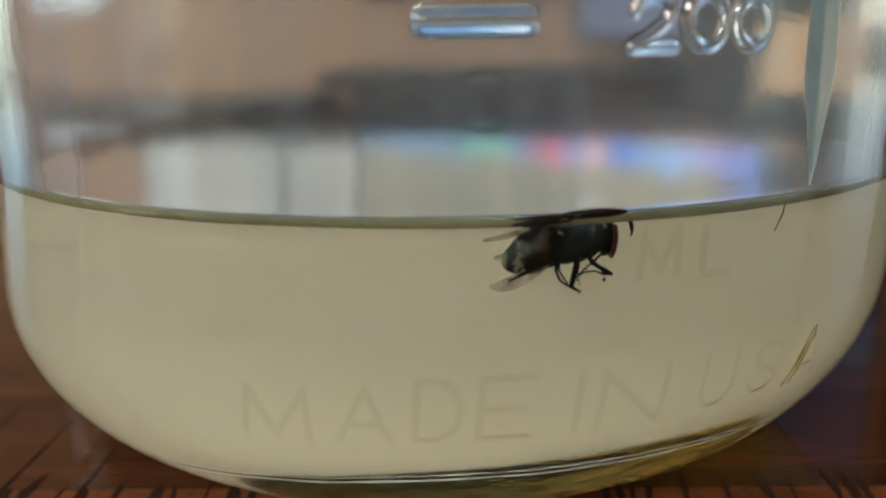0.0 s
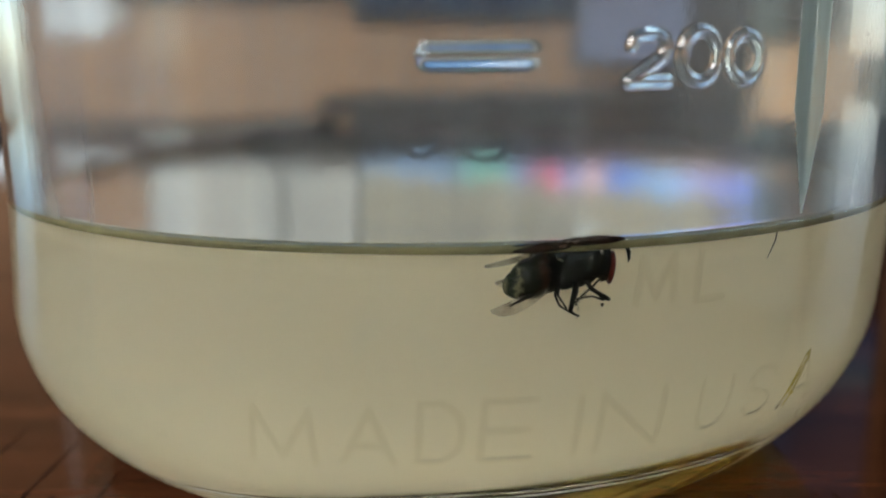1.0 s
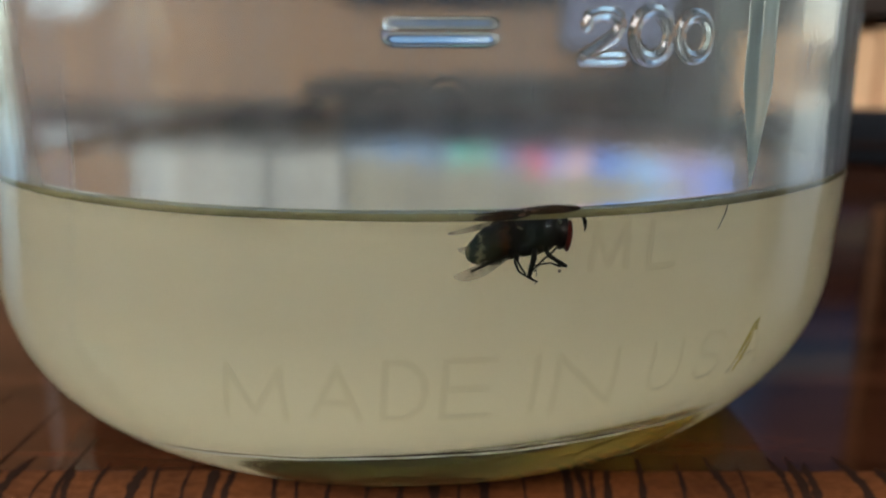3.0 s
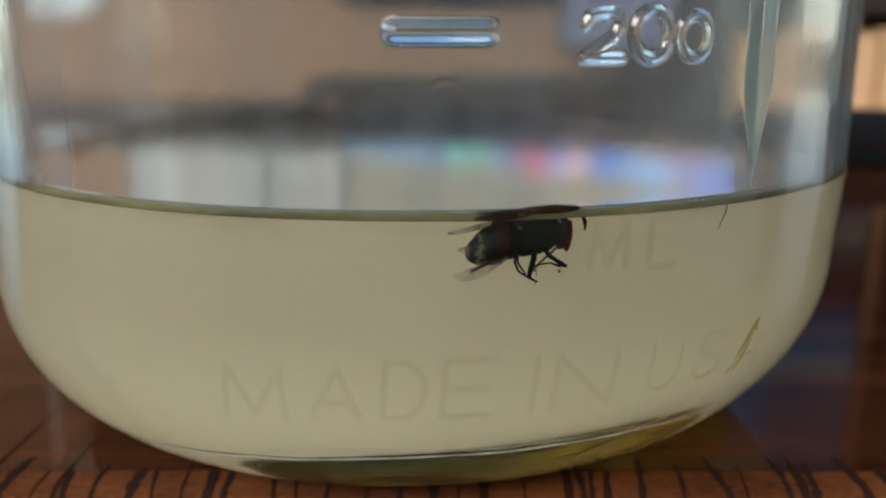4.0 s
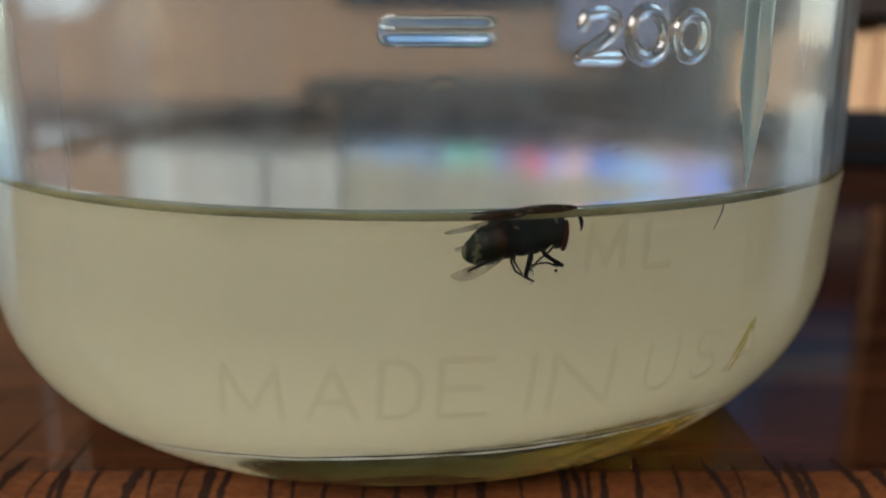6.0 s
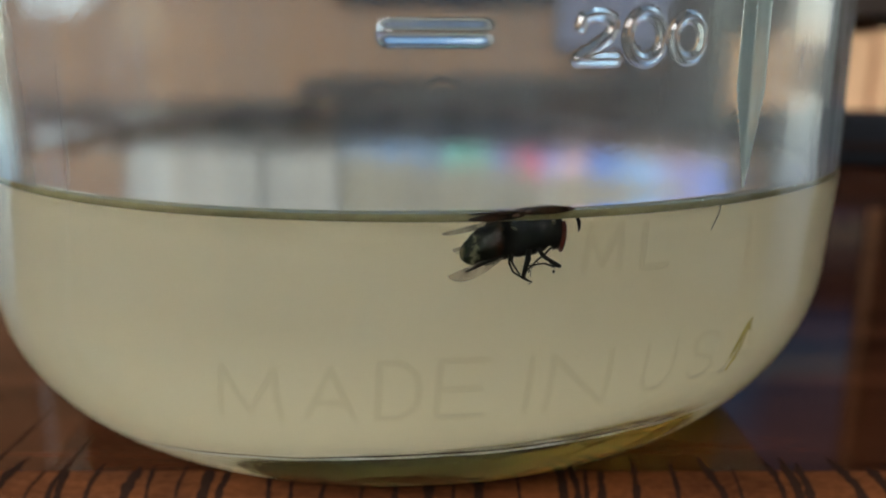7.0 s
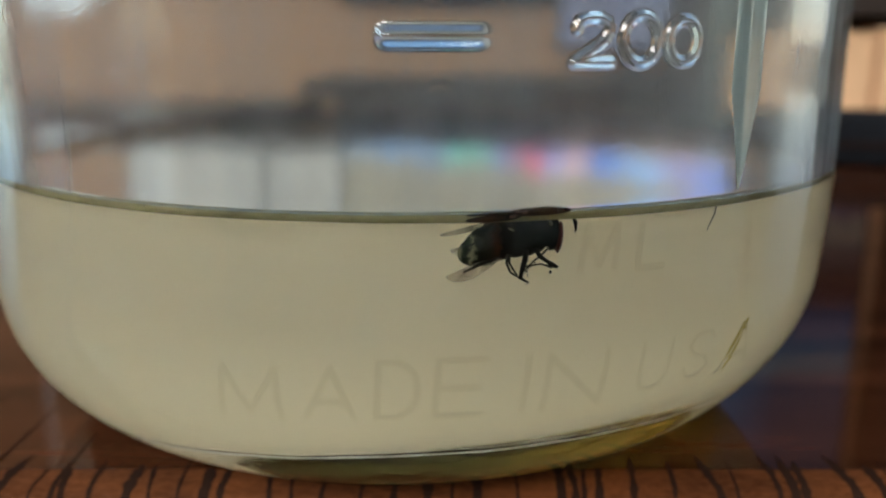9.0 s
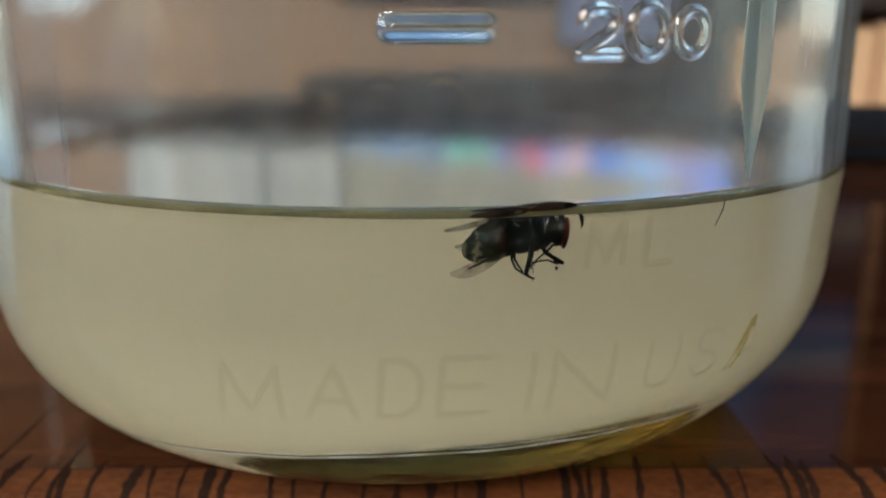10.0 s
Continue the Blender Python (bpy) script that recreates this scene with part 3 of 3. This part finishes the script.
    for line in lines:
        for (a, b_), (c_, d) in zip(line, line[1:]):
            ex, ey = c_ - a, d - b_
            s = np.clip(((u - a) * ex + (v - b_) * ey) / (ex * ex + ey * ey + 1e-12), 0, 1)
            best = np.minimum(best, np.hypot(u - a - s * ex, v - b_ - s * ey))
    return best


def bead(d, half):
    """The height of a rounded bead over the distance from its middle, 0 to 1, with a soft foot."""
    x = np.clip(1 - d / (half * 1.35), 0, 1)
    return x * x * (3 - 2 * x)


def relief(th, z):
    """How far the wall stands proud, in millimetres, over angle (degrees) and height."""
    h = np.zeros(np.broadcast(th, z).shape)
    u = th * DEG + 0 * z
    v = z + 0 * th
    for _, char, a, b_, lo, hi, half, high in MARKS:
        lines = [[((a + (b_ - a) * p) * DEG, lo + (hi - lo) * q) for p, q in s] for s in STROKES[char]]
        b = high * bead(stroke_distance(u, v, lines), half)
        h = np.where(np.abs(b) > np.abs(h), b, h)
    marked = np.abs(h) > 0.012
    # the rib at the panel's edge, ending in a point above the liquid
    top = np.clip((v - 25.6) / 6.0, 0, 1)
    half = 0.12 + 1.3 * top
    rise = (0.42 * (0.3 + 0.7 * top) * np.clip(1.8 - 1.8 * np.abs((u - 33.4 * DEG) / half), 0, 1) * np.clip((v - 25.4) / 1.2, 0, 1))
    h = np.where(rise > np.abs(h), rise, h)
    # two faint raised rings
    for at, height, rad in ((-1.6, 31.0, 1.0), (3.3, 31.0, 1.3)):
        rise = 0.006 * bead(np.abs(np.hypot(u - at * DEG, v - height) - rad), 0.22)
        h = np.where(rise > np.abs(h), rise, h)
    # slight waviness of moulded glass
    h = h + 0.02 * np.sin(u * 0.17 + 0.7) * np.sin(v * 0.13) + 0.004 * np.sin(u * 0.53 + v * 0.31)
    return h, marked


def heel(n_):
    a = np.linspace(0, math.pi / 2, n_)
    return RB + (RO - RB) * np.sin(a), ZB * (1 - np.cos(a))


def axis_x(z):
    return -LEAN_X * np.maximum(0, 24.0 - z)


def revolve(r, z, th, extra=None):
    """Points in metres over a profile (millimetres) and angles (degrees, 0 towards -y)."""
    a = np.radians(th)[None, :]
    rr = np.asarray(r, float)[:, None] + (0 if extra is None else extra)
    zz = np.asarray(z, float)[:, None] + 0 * a
    return np.stack([rr * np.sin(a) + axis_x(zz), -rr * np.cos(a), zz], -1) * MM


jar = empty("glass_jar", (0, 0, 0), "clear round glass jar half full of cloudy liquid, on the table", "jar")
TH = np.r_[np.arange(-36, 60, 0.17), np.arange(60, 324, 3.0)]
hr, hz = heel(240)
OR = np.r_[0.01, 8, 14, 18, 20, 21.2, hr, np.full(215, RO), RO, RO, RO, RO, RO, 39.8, 38.2, 36, 33.5, 31.5, 30.8, 30.8, 31.6, 31.6, 30.8, 30.8, 30.4, 29.6]
OZ = np.r_[2.6, 2.4, 1.8, 0.9, 0.3, 0.06, hz, np.linspace(16.12, 42, 215), 48, 56, 64, 72, 80, 86, 91, 95, 98.5, 101, 103, 106, 107, 109, 110, 116, 117.4, 118]
zz = OZ[:, None]
env = np.clip((zz - 3) / 4, 0, 1) * np.clip((88 - zz) / 6, 0, 1)
proud, marked = relief(np.where(TH > 180, TH - 360, TH)[None, :], zz)
pts = revolve(OR, OZ, TH, proud * env)
cols_n, rows_n = len(TH), len(OZ)
i = np.arange(rows_n - 1)[:, None]
j = np.arange(cols_n)[None, :]
k = (j + 1) % cols_n
q = np.stack([i * cols_n + j, i * cols_n + k, (i + 1) * cols_n + k, (i + 1) * cols_n + j], -1)
owner = np.zeros((rows_n - 1, cols_n), dtype=int)
mid_t, mid_z = TH + 0.1, (OZ[1:] + OZ[:-1]) / 2
for n_, (name, _, a, b_, lo, hi) in enumerate(PATCHES, 1):
    if name == "rib":      # it narrows to a point above the liquid
        wide = np.abs(mid_t - 33.4)[None, :] * DEG < 0.12 + 1.3 * np.clip((mid_z - 25.6) / 6.0, 0, 1)[:, None]
        owner[wide & ((mid_z > lo) & (mid_z < hi))[:, None]] = n_
        continue
    inside = ((mid_z > lo) & (mid_z < hi))[:, None] & ((mid_t > a) & (mid_t < b_))[None, :]
    owner[inside & marked[:-1]] = n_
flat = pts.reshape(-1, 3)
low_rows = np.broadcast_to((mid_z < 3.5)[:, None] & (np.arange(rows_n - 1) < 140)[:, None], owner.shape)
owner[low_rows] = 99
quads("foot", flat, q[owner == 99], FOOT_GLASS, jar, "thick greenish glass foot with reflections put into its tint")
quads("wall", flat, q[owner == 0], GLASS, jar, "clear moulded glass wall")
for n_, (name, label, *_) in enumerate(PATCHES, 1):
    quads(name, flat, q[owner == n_], {"embossed_letter": LETTER_GLASS, "rib": RIB_GLASS}.get(name, GLASS), jar, label)

# inside of the glass: dry above the liquid, wet below it
TI = np.arange(0, 360, 2.0)


def bottom_tilt(th, r, z):
    """The inside of the foot slopes a little."""
    w = np.clip((20 - np.asarray(z, float)) / 14, 0, 1)[:, None]
    return 0.035 * w * np.asarray(r, float)[:, None] * np.sin(np.radians(th))[None, :]


def inner_heel(n_, r0, r1, z0, z1):
    a = np.linspace(0, math.pi / 2, n_)
    return r0 + (r1 - r0) * np.sin(a), z0 + (z1 - z0) * (1 - np.cos(a))


MEN = LEVEL + 0.26
RI = RO - WT
ir, iz = inner_heel(40, 20.5, RI, 5.04, 17.5)
wr, wz = np.r_[0.01, 7, 14, ir, RI, RI], np.r_[5.42, 5.32, 5.17, iz, 21.5, MEN]
sink = -0.22 * np.clip(0.5 - 0.9 * np.cos(np.radians(TI)), 0, 1) * MM   # the meniscus is lower away from the front
wet = revolve(wr, wz, TI)
wet[-1, :, 2] += sink
wet[..., 2] += bottom_tilt(TI, wr, wz) * MM
grid_mesh("wet_inside", wet, WET_GLASS, jar, "inside of the glass against the liquid", close=True, flip=True)
# crease under the liquid's rim: a dark thread and a pale painted reflection
fine_r, fine_z = inner_heel(400, 20.5, RI, 5.04, 17.5)
for name, at, thin, material, label in (("dark_crease", 31.25, 0.055, CRACK, "dark thread along the crease of the glass"), ("edge_glint", 30.98, 0.1, WHITE_PAINT, "pale thread painted for the inner edge's reflection")):
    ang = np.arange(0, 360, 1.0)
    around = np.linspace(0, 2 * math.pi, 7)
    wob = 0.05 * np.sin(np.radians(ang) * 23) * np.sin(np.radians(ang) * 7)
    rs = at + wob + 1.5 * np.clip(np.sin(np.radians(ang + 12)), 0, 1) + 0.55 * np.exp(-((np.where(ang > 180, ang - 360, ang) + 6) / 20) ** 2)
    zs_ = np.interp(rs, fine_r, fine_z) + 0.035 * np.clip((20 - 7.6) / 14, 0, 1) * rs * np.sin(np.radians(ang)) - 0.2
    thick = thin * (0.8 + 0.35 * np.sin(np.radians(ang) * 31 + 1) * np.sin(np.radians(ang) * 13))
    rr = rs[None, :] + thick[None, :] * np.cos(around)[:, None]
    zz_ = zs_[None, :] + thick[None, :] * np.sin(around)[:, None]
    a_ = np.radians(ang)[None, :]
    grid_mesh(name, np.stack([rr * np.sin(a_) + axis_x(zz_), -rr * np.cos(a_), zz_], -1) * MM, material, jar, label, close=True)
dr = np.r_[RI, RI, RI, RI, RI, 36.4, 34.8, 32, 29.5, 28.2, 28, 28, 28.4, 29.6]
dz = np.r_[MEN, 30, 45, 65, 80, 86, 91, 95, 98.5, 101, 104, 116, 117.5, 118]
dry = revolve(dr, dz, TI)
dry[0, :, 2] += sink
grid_mesh("dry_inside", dry, FILMED, jar, "inside of the glass above the liquid", close=True, flip=True)

# ---- the liquid ----
liquid = empty("liquid", (0, 0, 0.0036), "cloudy straw-coloured liquid filling the jar's lower part", "liquid")
mr = np.r_[0.01, 12, 24, 30, 33, RI - np.r_[2.5, 1.6, 1.0, 0.5, 0.2, 0.0]]
mz = LEVEL + 0.3224 * np.r_[0, 0, 0, 0, 0, 0.03, 0.1, 0.22, 0.42, 0.6, 0.80645]
base = Matrix.Translation((0, 0, -0.0036))
face = revolve(mr, mz, TI)
face[..., 2] += np.clip((mz - LEVEL) / 0.26, 0, 1)[:, None] * sink[None, :]
top = grid_mesh("surface", face, SURFACE, liquid, "glossy liquid surface with a meniscus", close=True)
CLEAR = 3.4


def clear_gap(z):
    return 0.12 + (CLEAR - 0.12) * np.clip((z - 9.0) / 13.5, 0, 1) ** 1.5


cr, cz = inner_heel(30, 20.3, RI, 5.16, 17.62)
uz = np.linspace(18.2, LEVEL - 1.2, 9)
br = np.r_[0.01, 8, 14, cr - clear_gap(cz), RI - clear_gap(uz), RI - CLEAR - 0.4, RI - CLEAR - 1.2, 24, 12, 0.01]
bz = np.r_[5.54, 5.44, 5.29, cz, uz, LEVEL - 0.7, LEVEL - 0.45, LEVEL - 0.4, LEVEL - 0.4, LEVEL - 0.4]
cloud = revolve(br, bz, TI)
cloud[..., 2] += bottom_tilt(TI, br, bz) * MM
body = grid_mesh("cloudy_body", cloud, CLOUDY, liquid, "milky straw-coloured body of the liquid", close=True)
ra = np.linspace(0, 2 * math.pi, 9)[::-1][:, None]
fa = np.radians(TI)[None, :]
tall = 0.18 + 0.16 * np.cos(fa) + 0.015 * np.sin(5 * fa) + 0.01 * np.sin(13 * fa + 1)
rr = RI - 0.4 + 0.12 * np.cos(ra) + 0 * fa
ring_pts = np.stack([rr * np.sin(fa), -rr * np.cos(fa), LEVEL - 0.02 + tall * np.sin(ra)], -1) * MM
ring = grid_mesh("waterline_band", ring_pts, WATERLINE_TONE, liquid, "olive band added for the meniscus's dark edge", close=True)
for ob in (top, body, ring):
    ob.matrix_parent_inverse = base
sa = np.arange(88, 273, 1.0)
sz = np.linspace(LEVEL + 0.05, LEVEL + 2.6, 9)
grid_mesh("dried_stain", revolve(np.full(9, RI - 0.15), sz, sa), STAIN, jar, "dried brown stain above the waterline", flip=True)


# ---- the fly ----
def ball(sx, sy, sz, at, turn=0.0, seg=20, taper=0.0, ringed=False, lumps=0.0):
    bm = bmesh.new()
    bmesh.ops.create_uvsphere(bm, u_segments=seg, v_segments=seg // 2 + 2, radius=1)
    for v in bm.verts:
        f = 1 + taper * v.co.x
        if ringed:
            f *= 1 - 0.1 * (0.5 + 0.5 * math.cos(v.co.x * 10.5)) ** 4
        f += lumps * math.sin(v.co.x * 6.1 + 1) * math.sin(v.co.z * 7.3 + v.co.y * 3.7)
        v.co = Vector((v.co.x * sx, v.co.y * sy * f, v.co.z * sz * f)) * MM
    bmesh.ops.transform(bm, matrix=Matrix.Translation(Vector(at) * MM) @ pose(0, 0, 0, 0, turn, 0), verts=bm.verts)
    return smooth(bm)


def tube(path, radii, seg=7):
    """A jointed limb along points in millimetres."""
    bm = bmesh.new()
    rings = []
    p = [Vector(a) * MM for a in path]
    for n_, (a, rad) in enumerate(zip(p, radii)):
        d = (p[min(n_ + 1, len(p) - 1)] - p[max(n_ - 1, 0)]).normalized()
        s = d.cross(Vector((0.2, 1, 0.1))).normalized()
        w = d.cross(s)
        rings.append([bm.verts.new(a + (s * math.cos(2 * math.pi * m / seg) + w * math.sin(2 * math.pi * m / seg)) * rad * MM) for m in range(seg)])
    for r0, r1 in zip(rings, rings[1:]):
        for m in range(seg):
            bm.faces.new((r0[m], r0[(m + 1) % seg], r1[(m + 1) % seg], r1[m]))
    bm.faces.new(rings[0][::-1])
    bm.faces.new(rings[-1])
    return smooth(bm)


def wing(length, width, thick=0.03):
    """A rounded wing blade along -x in the x-z plane, with a thick leading vein."""
    bm = bmesh.new()
    N = 14
    rows = []
    for n_ in range(N + 1):
        s = n_ / N
        w = width * (0.25 + 0.75 * math.sin(min(1, s * 1.35) * math.pi / 2)) * math.sqrt(max(0.02, 1 - max(0, (s - 0.62) / 0.38) ** 2))
        rows.append([bm.verts.new(Vector((-length * s, y, z)) * MM) for y, z in ((-thick, 0), (-thick, -w), (thick, -w), (thick, 0.05), (0, 0.09))])
    for a, c_ in zip(rows, rows[1:]):
        for m in range(5):
            bm.faces.new((a[m], a[(m + 1) % 5], c_[(m + 1) % 5], c_[m]))
    bm.faces.new(rows[0])
    bm.faces.new(rows[-1][::-1])
    return bm


rnd_fly = random.Random(9)
FLY_AT = (6.6, -35.0, 22.55)
fly = empty("fly", [a * MM for a in FLY_AT], "dead black fly with red eyes floating in the liquid", "fly")
fly.rotation_euler = (0, 0, radians(11))
fly.scale = (1.16, 1.16, 1.16)
# x towards the head, z up, y away from the glass
part("thorax", ball(1.2, 1.0, 1.1, (1.12, 0.25, 0.14), 6, 36, 0, False, 0.06), FLY_BODY, fly, "glossy black thorax with a green sheen")
part("scutellum", ball(0.5, 0.6, 0.3, (0.15, 0.1, 0.78), -14, 20), FLY_GLOSS, fly)
part("collar", ball(0.5, 0.3, 0.55, (1.72, -0.5, 0.5), 10, 24), FLY_GLOSS, fly, "polished black plate behind the head")
part("wing_knob", ball(0.2, 0.16, 0.14, (0.55, -0.72, 0.5), -20, 16), FLY_GLOSS, fly)
part("abdomen", ball(1.85, 0.95, 1.16, (-1.08, 0.3, -0.34), -24, 48, 0.14, True, 0.02), FLY_ABDOMEN, fly, "dark olive-brown ringed abdomen with a pale band")
part("sternum", ball(1.15, 0.7, 0.6, (0.6, 0.15, -0.5), -4, 20, 0, False, 0.08), FLY_BODY, fly)
part("haltere", ball(0.2, 0.08, 0.06, (-0.1, -0.66, 0.62), 28, 12, 0, False, 0.2), FLY_PALE, fly, "pale yellowish knob behind the wing")
hd = part("head", ball(0.4, 0.85, 0.98, (2.38, 0.2, 0.16), 4, 28, 0, False, 0.04), FLY_BODY, fly)
part("eye", ball(0.2, 0.42, 0.86, (2.66, -0.25, 0.03), 5, 24), FLY_EYE, hd, "dark red compound eye")
part("eye", ball(0.2, 0.42, 0.86, (2.66, 0.72, 0.02), 5, 24), FLY_EYE, hd, "dark red compound eye")
part("face", ball(0.14, 0.2, 0.14, (2.06, -0.55, 0.85), 0, 14, 0, False, 0.2), FLY_PALE, hd, "pale grey patch above the eye")
part("mouthpart", tube([(2.5, 0, -0.35), (2.58, -0.05, -0.7), (2.66, -0.05, -0.86)], [0.17, 0.13, 0.09]), FLY_EYE, hd)
part("antenna", tube([(3.2, -0.3, 1.12), (3.38, -0.35, 1.1), (3.52, -0.35, 0.8), (3.55, -0.35, 0.45), (3.5, -0.35, 0.25)], [0.03, 0.1, 0.12, 0.07, 0.02]), FLY_LEG, fly)
# each leg: its joints, then its thickness at each
LEGS = [
    ([(1.3, -0.5, -0.55), (1.5, -0.65, -0.95), (1.85, -0.72, -1.2), (2.2, -0.74, -1.45), (2.5, -0.72, -1.6)], [0.12, 0.13, 0.11, 0.15, 0.09]),
    ([(0.75, -0.5, -0.6), (0.68, -0.7, -1.1), (0.52, -0.8, -1.6), (0.4, -0.84, -2.1), (0.62, -0.86, -2.25), (0.88, -0.86, -2.38)], [0.16, 0.17, 0.14, 0.13, 0.07, 0.04]),
    ([(2.0, -0.3, -0.6), (1.6, -0.5, -0.95), (1.2, -0.6, -1.2), (0.78, -0.66, -1.62), (0.6, -0.66, -1.8)], [0.07, 0.06, 0.05, 0.05, 0.03]),
    ([(0.74, -0.4, -1.55), (1.2, -0.55, -1.45), (1.62, -0.6, -1.4), (2.2, -0.64, -1.62)], [0.05, 0.05, 0.05, 0.07]),
    ([(-0.2, -0.3, -0.85), (-0.3, -0.5, -1.3), (-0.1, -0.6, -1.8), (0.4, -0.66, -2.15)], [0.12, 0.07, 0.06, 0.05]),
    ([(-0.05, -0.2, -0.8), (-0.12, -0.35, -1.3), (0.1, -0.5, -1.7), (0.3, -0.6, -2.0)], [0.1, 0.06, 0.05, 0.04]),
]
for p, radii in LEGS:
    part("leg", tube(p, radii), FLY_LEG, fly)
for long_, wide, film, at_, tilt_ in ((3.6, 0.66, WING, (-0.2, -0.25, -0.62), -23), (3.2, 0.6, WING, (0.0, 0.75, 0.1), -15), (4.3, 0.22, WING_DARK, (0.4, 0.0, 1.3), -13.5)):
    wg = part("wing", wing(long_, wide), film, fly, "pale smoky translucent wing" if film is WING else "brown wet wing seen edge-on")
    wg.matrix_local = pose(*[v * MM for v in at_], 0, tilt_, 0)
part("vein", tube([(-0.3, -0.3, -0.72), (-1.4, -0.32, -1.2), (-2.6, -0.34, -1.75)], [0.13, 0.12, 0.05]), FLY_LEG, fly, "dark leading vein of the wing")
for half_, at_, tilt_, look_ in (((1.5, 0.09, 0.2), (-1.3, -1.88, 1.42), -3, "brown rounded wing tip"), ((1.75, 0.09, 0.24), (1.15, -1.92, 1.74), -1, "dark wing root"), ((1.9, 0.06, 0.09), (-0.9, -1.88, 1.72), -3, "thin wing edge")):
    part("floating_wing", ball(*half_, at_, tilt_, 24, 0, False, 0.08), WING_BROWN, fly, look_ + " lying along the waterline")
for at_, rad in (((-0.3, -1.97, 1.52), 0.14), ((0.35, -2.0, 1.72), 0.12), ((-0.05, -1.98, 1.78), 0.09)):
    part("glint_speck", ball(rad * 1.5, 0.05, rad * 0.6, at_, -10, 10), FLY_AMBER, fly, "amber speck painted for a wet glint")
for n_ in range(60):
    t_, j_ = rnd_fly.uniform(0, 1), rnd_fly.uniform(-1, 1)
    if n_ < 14:      # tip of the abdomen
        foot, way = (-2.55 + 0.6 * t_, -0.35 + 0.2 * j_, -0.95 + 1.0 * t_), (-0.4, -0.1, 0.25 * j_)
    elif n_ < 32:    # back of the thorax
        foot, way = (0.1 + 1.9 * t_, -0.35 + 0.3 * j_, 1.0 + 0.28 * math.sin(math.pi * t_)), (-0.35, -0.15, 0.12 + 0.1 * j_)
    elif n_ < 46:    # along the abdomen's back
        foot, way = (-2.3 + 2.2 * t_, -0.3 + 0.2 * j_, -0.05 + 0.85 * t_), (-0.28, -0.1, 0.2)
    else:            # on the legs and below
        p, _ = LEGS[n_ % 3]
        foot, way = Vector(p[1]).lerp(Vector(p[-1]), t_), (0.18 * j_, -0.08, -0.2)
    part("bristle", tube([foot, Vector(foot) + Vector(way) * rnd_fly.uniform(0.6, 1.2)], [0.03, 0.01], 4), FLY_LEG, fly)

# ---- dust on the jar ----
rnd_dust = random.Random(21)
bm = bmesh.new()
for n_ in range(70):
    th_, z_ = rnd_dust.uniform(-34, 36), rnd_dust.uniform(5 if n_ % 3 == 0 else 24, 42)
    if z_ < 18:
        continue
    a_, size = math.radians(th_), rnd_dust.choice((0.012, 0.018, 0.018, 0.03))
    p = Vector((RO * math.sin(a_) + float(axis_x(z_)), -RO * math.cos(a_), z_)) * MM
    bmesh.ops.create_icosphere(bm, subdivisions=1, radius=size * MM, matrix=Matrix.Translation(p) @ Matrix.Diagonal((1, 1, rnd_dust.uniform(0.6, 1.8), 1)))
tagged(part("dust", smooth(bm), WHITE_PAINT, jar, "fine pale dust on the glass"), kind="stuff")


# ---- bits in the liquid ----
def on_wall(th, z, r=36.6):
    a = math.radians(th)
    return (r * math.sin(a) + float(axis_x(z)), -r * math.cos(a), z)


ends = Vector(on_wall(42.4, 14.9, 36.9)), Vector(on_wall(40.2, 11.5, 35.9))
SLIVER = [ends[0].lerp(ends[1], f) for f in (0, 0.4, 0.65, 1)]
tagged(part("olive_streak", tube(SLIVER, [0.07, 0.17, 0.17, 0.1]), OLIVE), "thin olive sliver in place of light refracted in the letter A", "plant bit")
tagged(part("hair", tube([on_wall(34.3, 24.2), on_wall(34.0, 23.3), on_wall(33.2, 22.2)], [0.04, 0.05, 0.03]), FLY_LEG), "fine dark hair against the glass", "hair")
tagged(part("speck", ball(0.09, 0.09, 0.12, on_wall(14.9, 20.4)), FLY_LEG), "tiny dark speck in the liquid", "speck")

# ---- splits along the table's front edge ----
rnd = random.Random(4)


def crack(x, back, width, slant):
    """A dark split that runs from the front edge back to y, widest at the edge."""
    ys = np.r_[np.linspace(back, BEND, 7)[:-1], np.linspace(BEND, BEND - WEAR, 9)]
    bm = bmesh.new()
    rows, drift = [], 0.0
    for m, y in enumerate(ys):
        drift += rnd.uniform(-0.1, 0.1) * width
        ww = width * min(0.5, 0.08 + 0.07 * m) * rnd.uniform(0.65, 1.3)
        px = x + slant * (y - BEND) + drift
        rows.append([bm.verts.new(Vector((px + sgn * ww, y, edge_height(y) + k_)) * MM) for sgn, k_ in ((-1, -0.8), (-1, 0.04), (1, 0.04), (1, -0.8))])
    for a, c_ in zip(rows, rows[1:]):
        for m in range(4):
            bm.faces.new((a[m], c_[m], c_[(m + 1) % 4], a[(m + 1) % 4]))
    bm.faces.new(rows[0][::-1])
    bm.faces.new(rows[-1])
    ob = part("crack", bm, CRACK, table)
    ob.matrix_parent_inverse = Matrix.Translation((-0.05, -0.02, -ZF))


x = -44.0
while x < 95:
    crack(x, BEND + rnd.choice((0.3, 0.8, 1.6, 2.6)), rnd.choice((0.25, 0.4, 0.6, 0.85)), rnd.uniform(-0.16, 0.16))
    x += rnd.choice((1.3, 1.9, 2.6, 3.2))
# a few long ones that run into the top
for x, back, width in ((-47.0, -6.0, 0.3), (-41.5, -9.0, 0.35), (-35.4, -12.0, 0.4), (-29.0, -18.0, 0.4), (57.0, -19.0, 0.35), (66.0, -17.0, 0.4), (72.5, -18.0, 0.35)):
    crack(x, back, width, rnd.uniform(-0.05, 0.05))
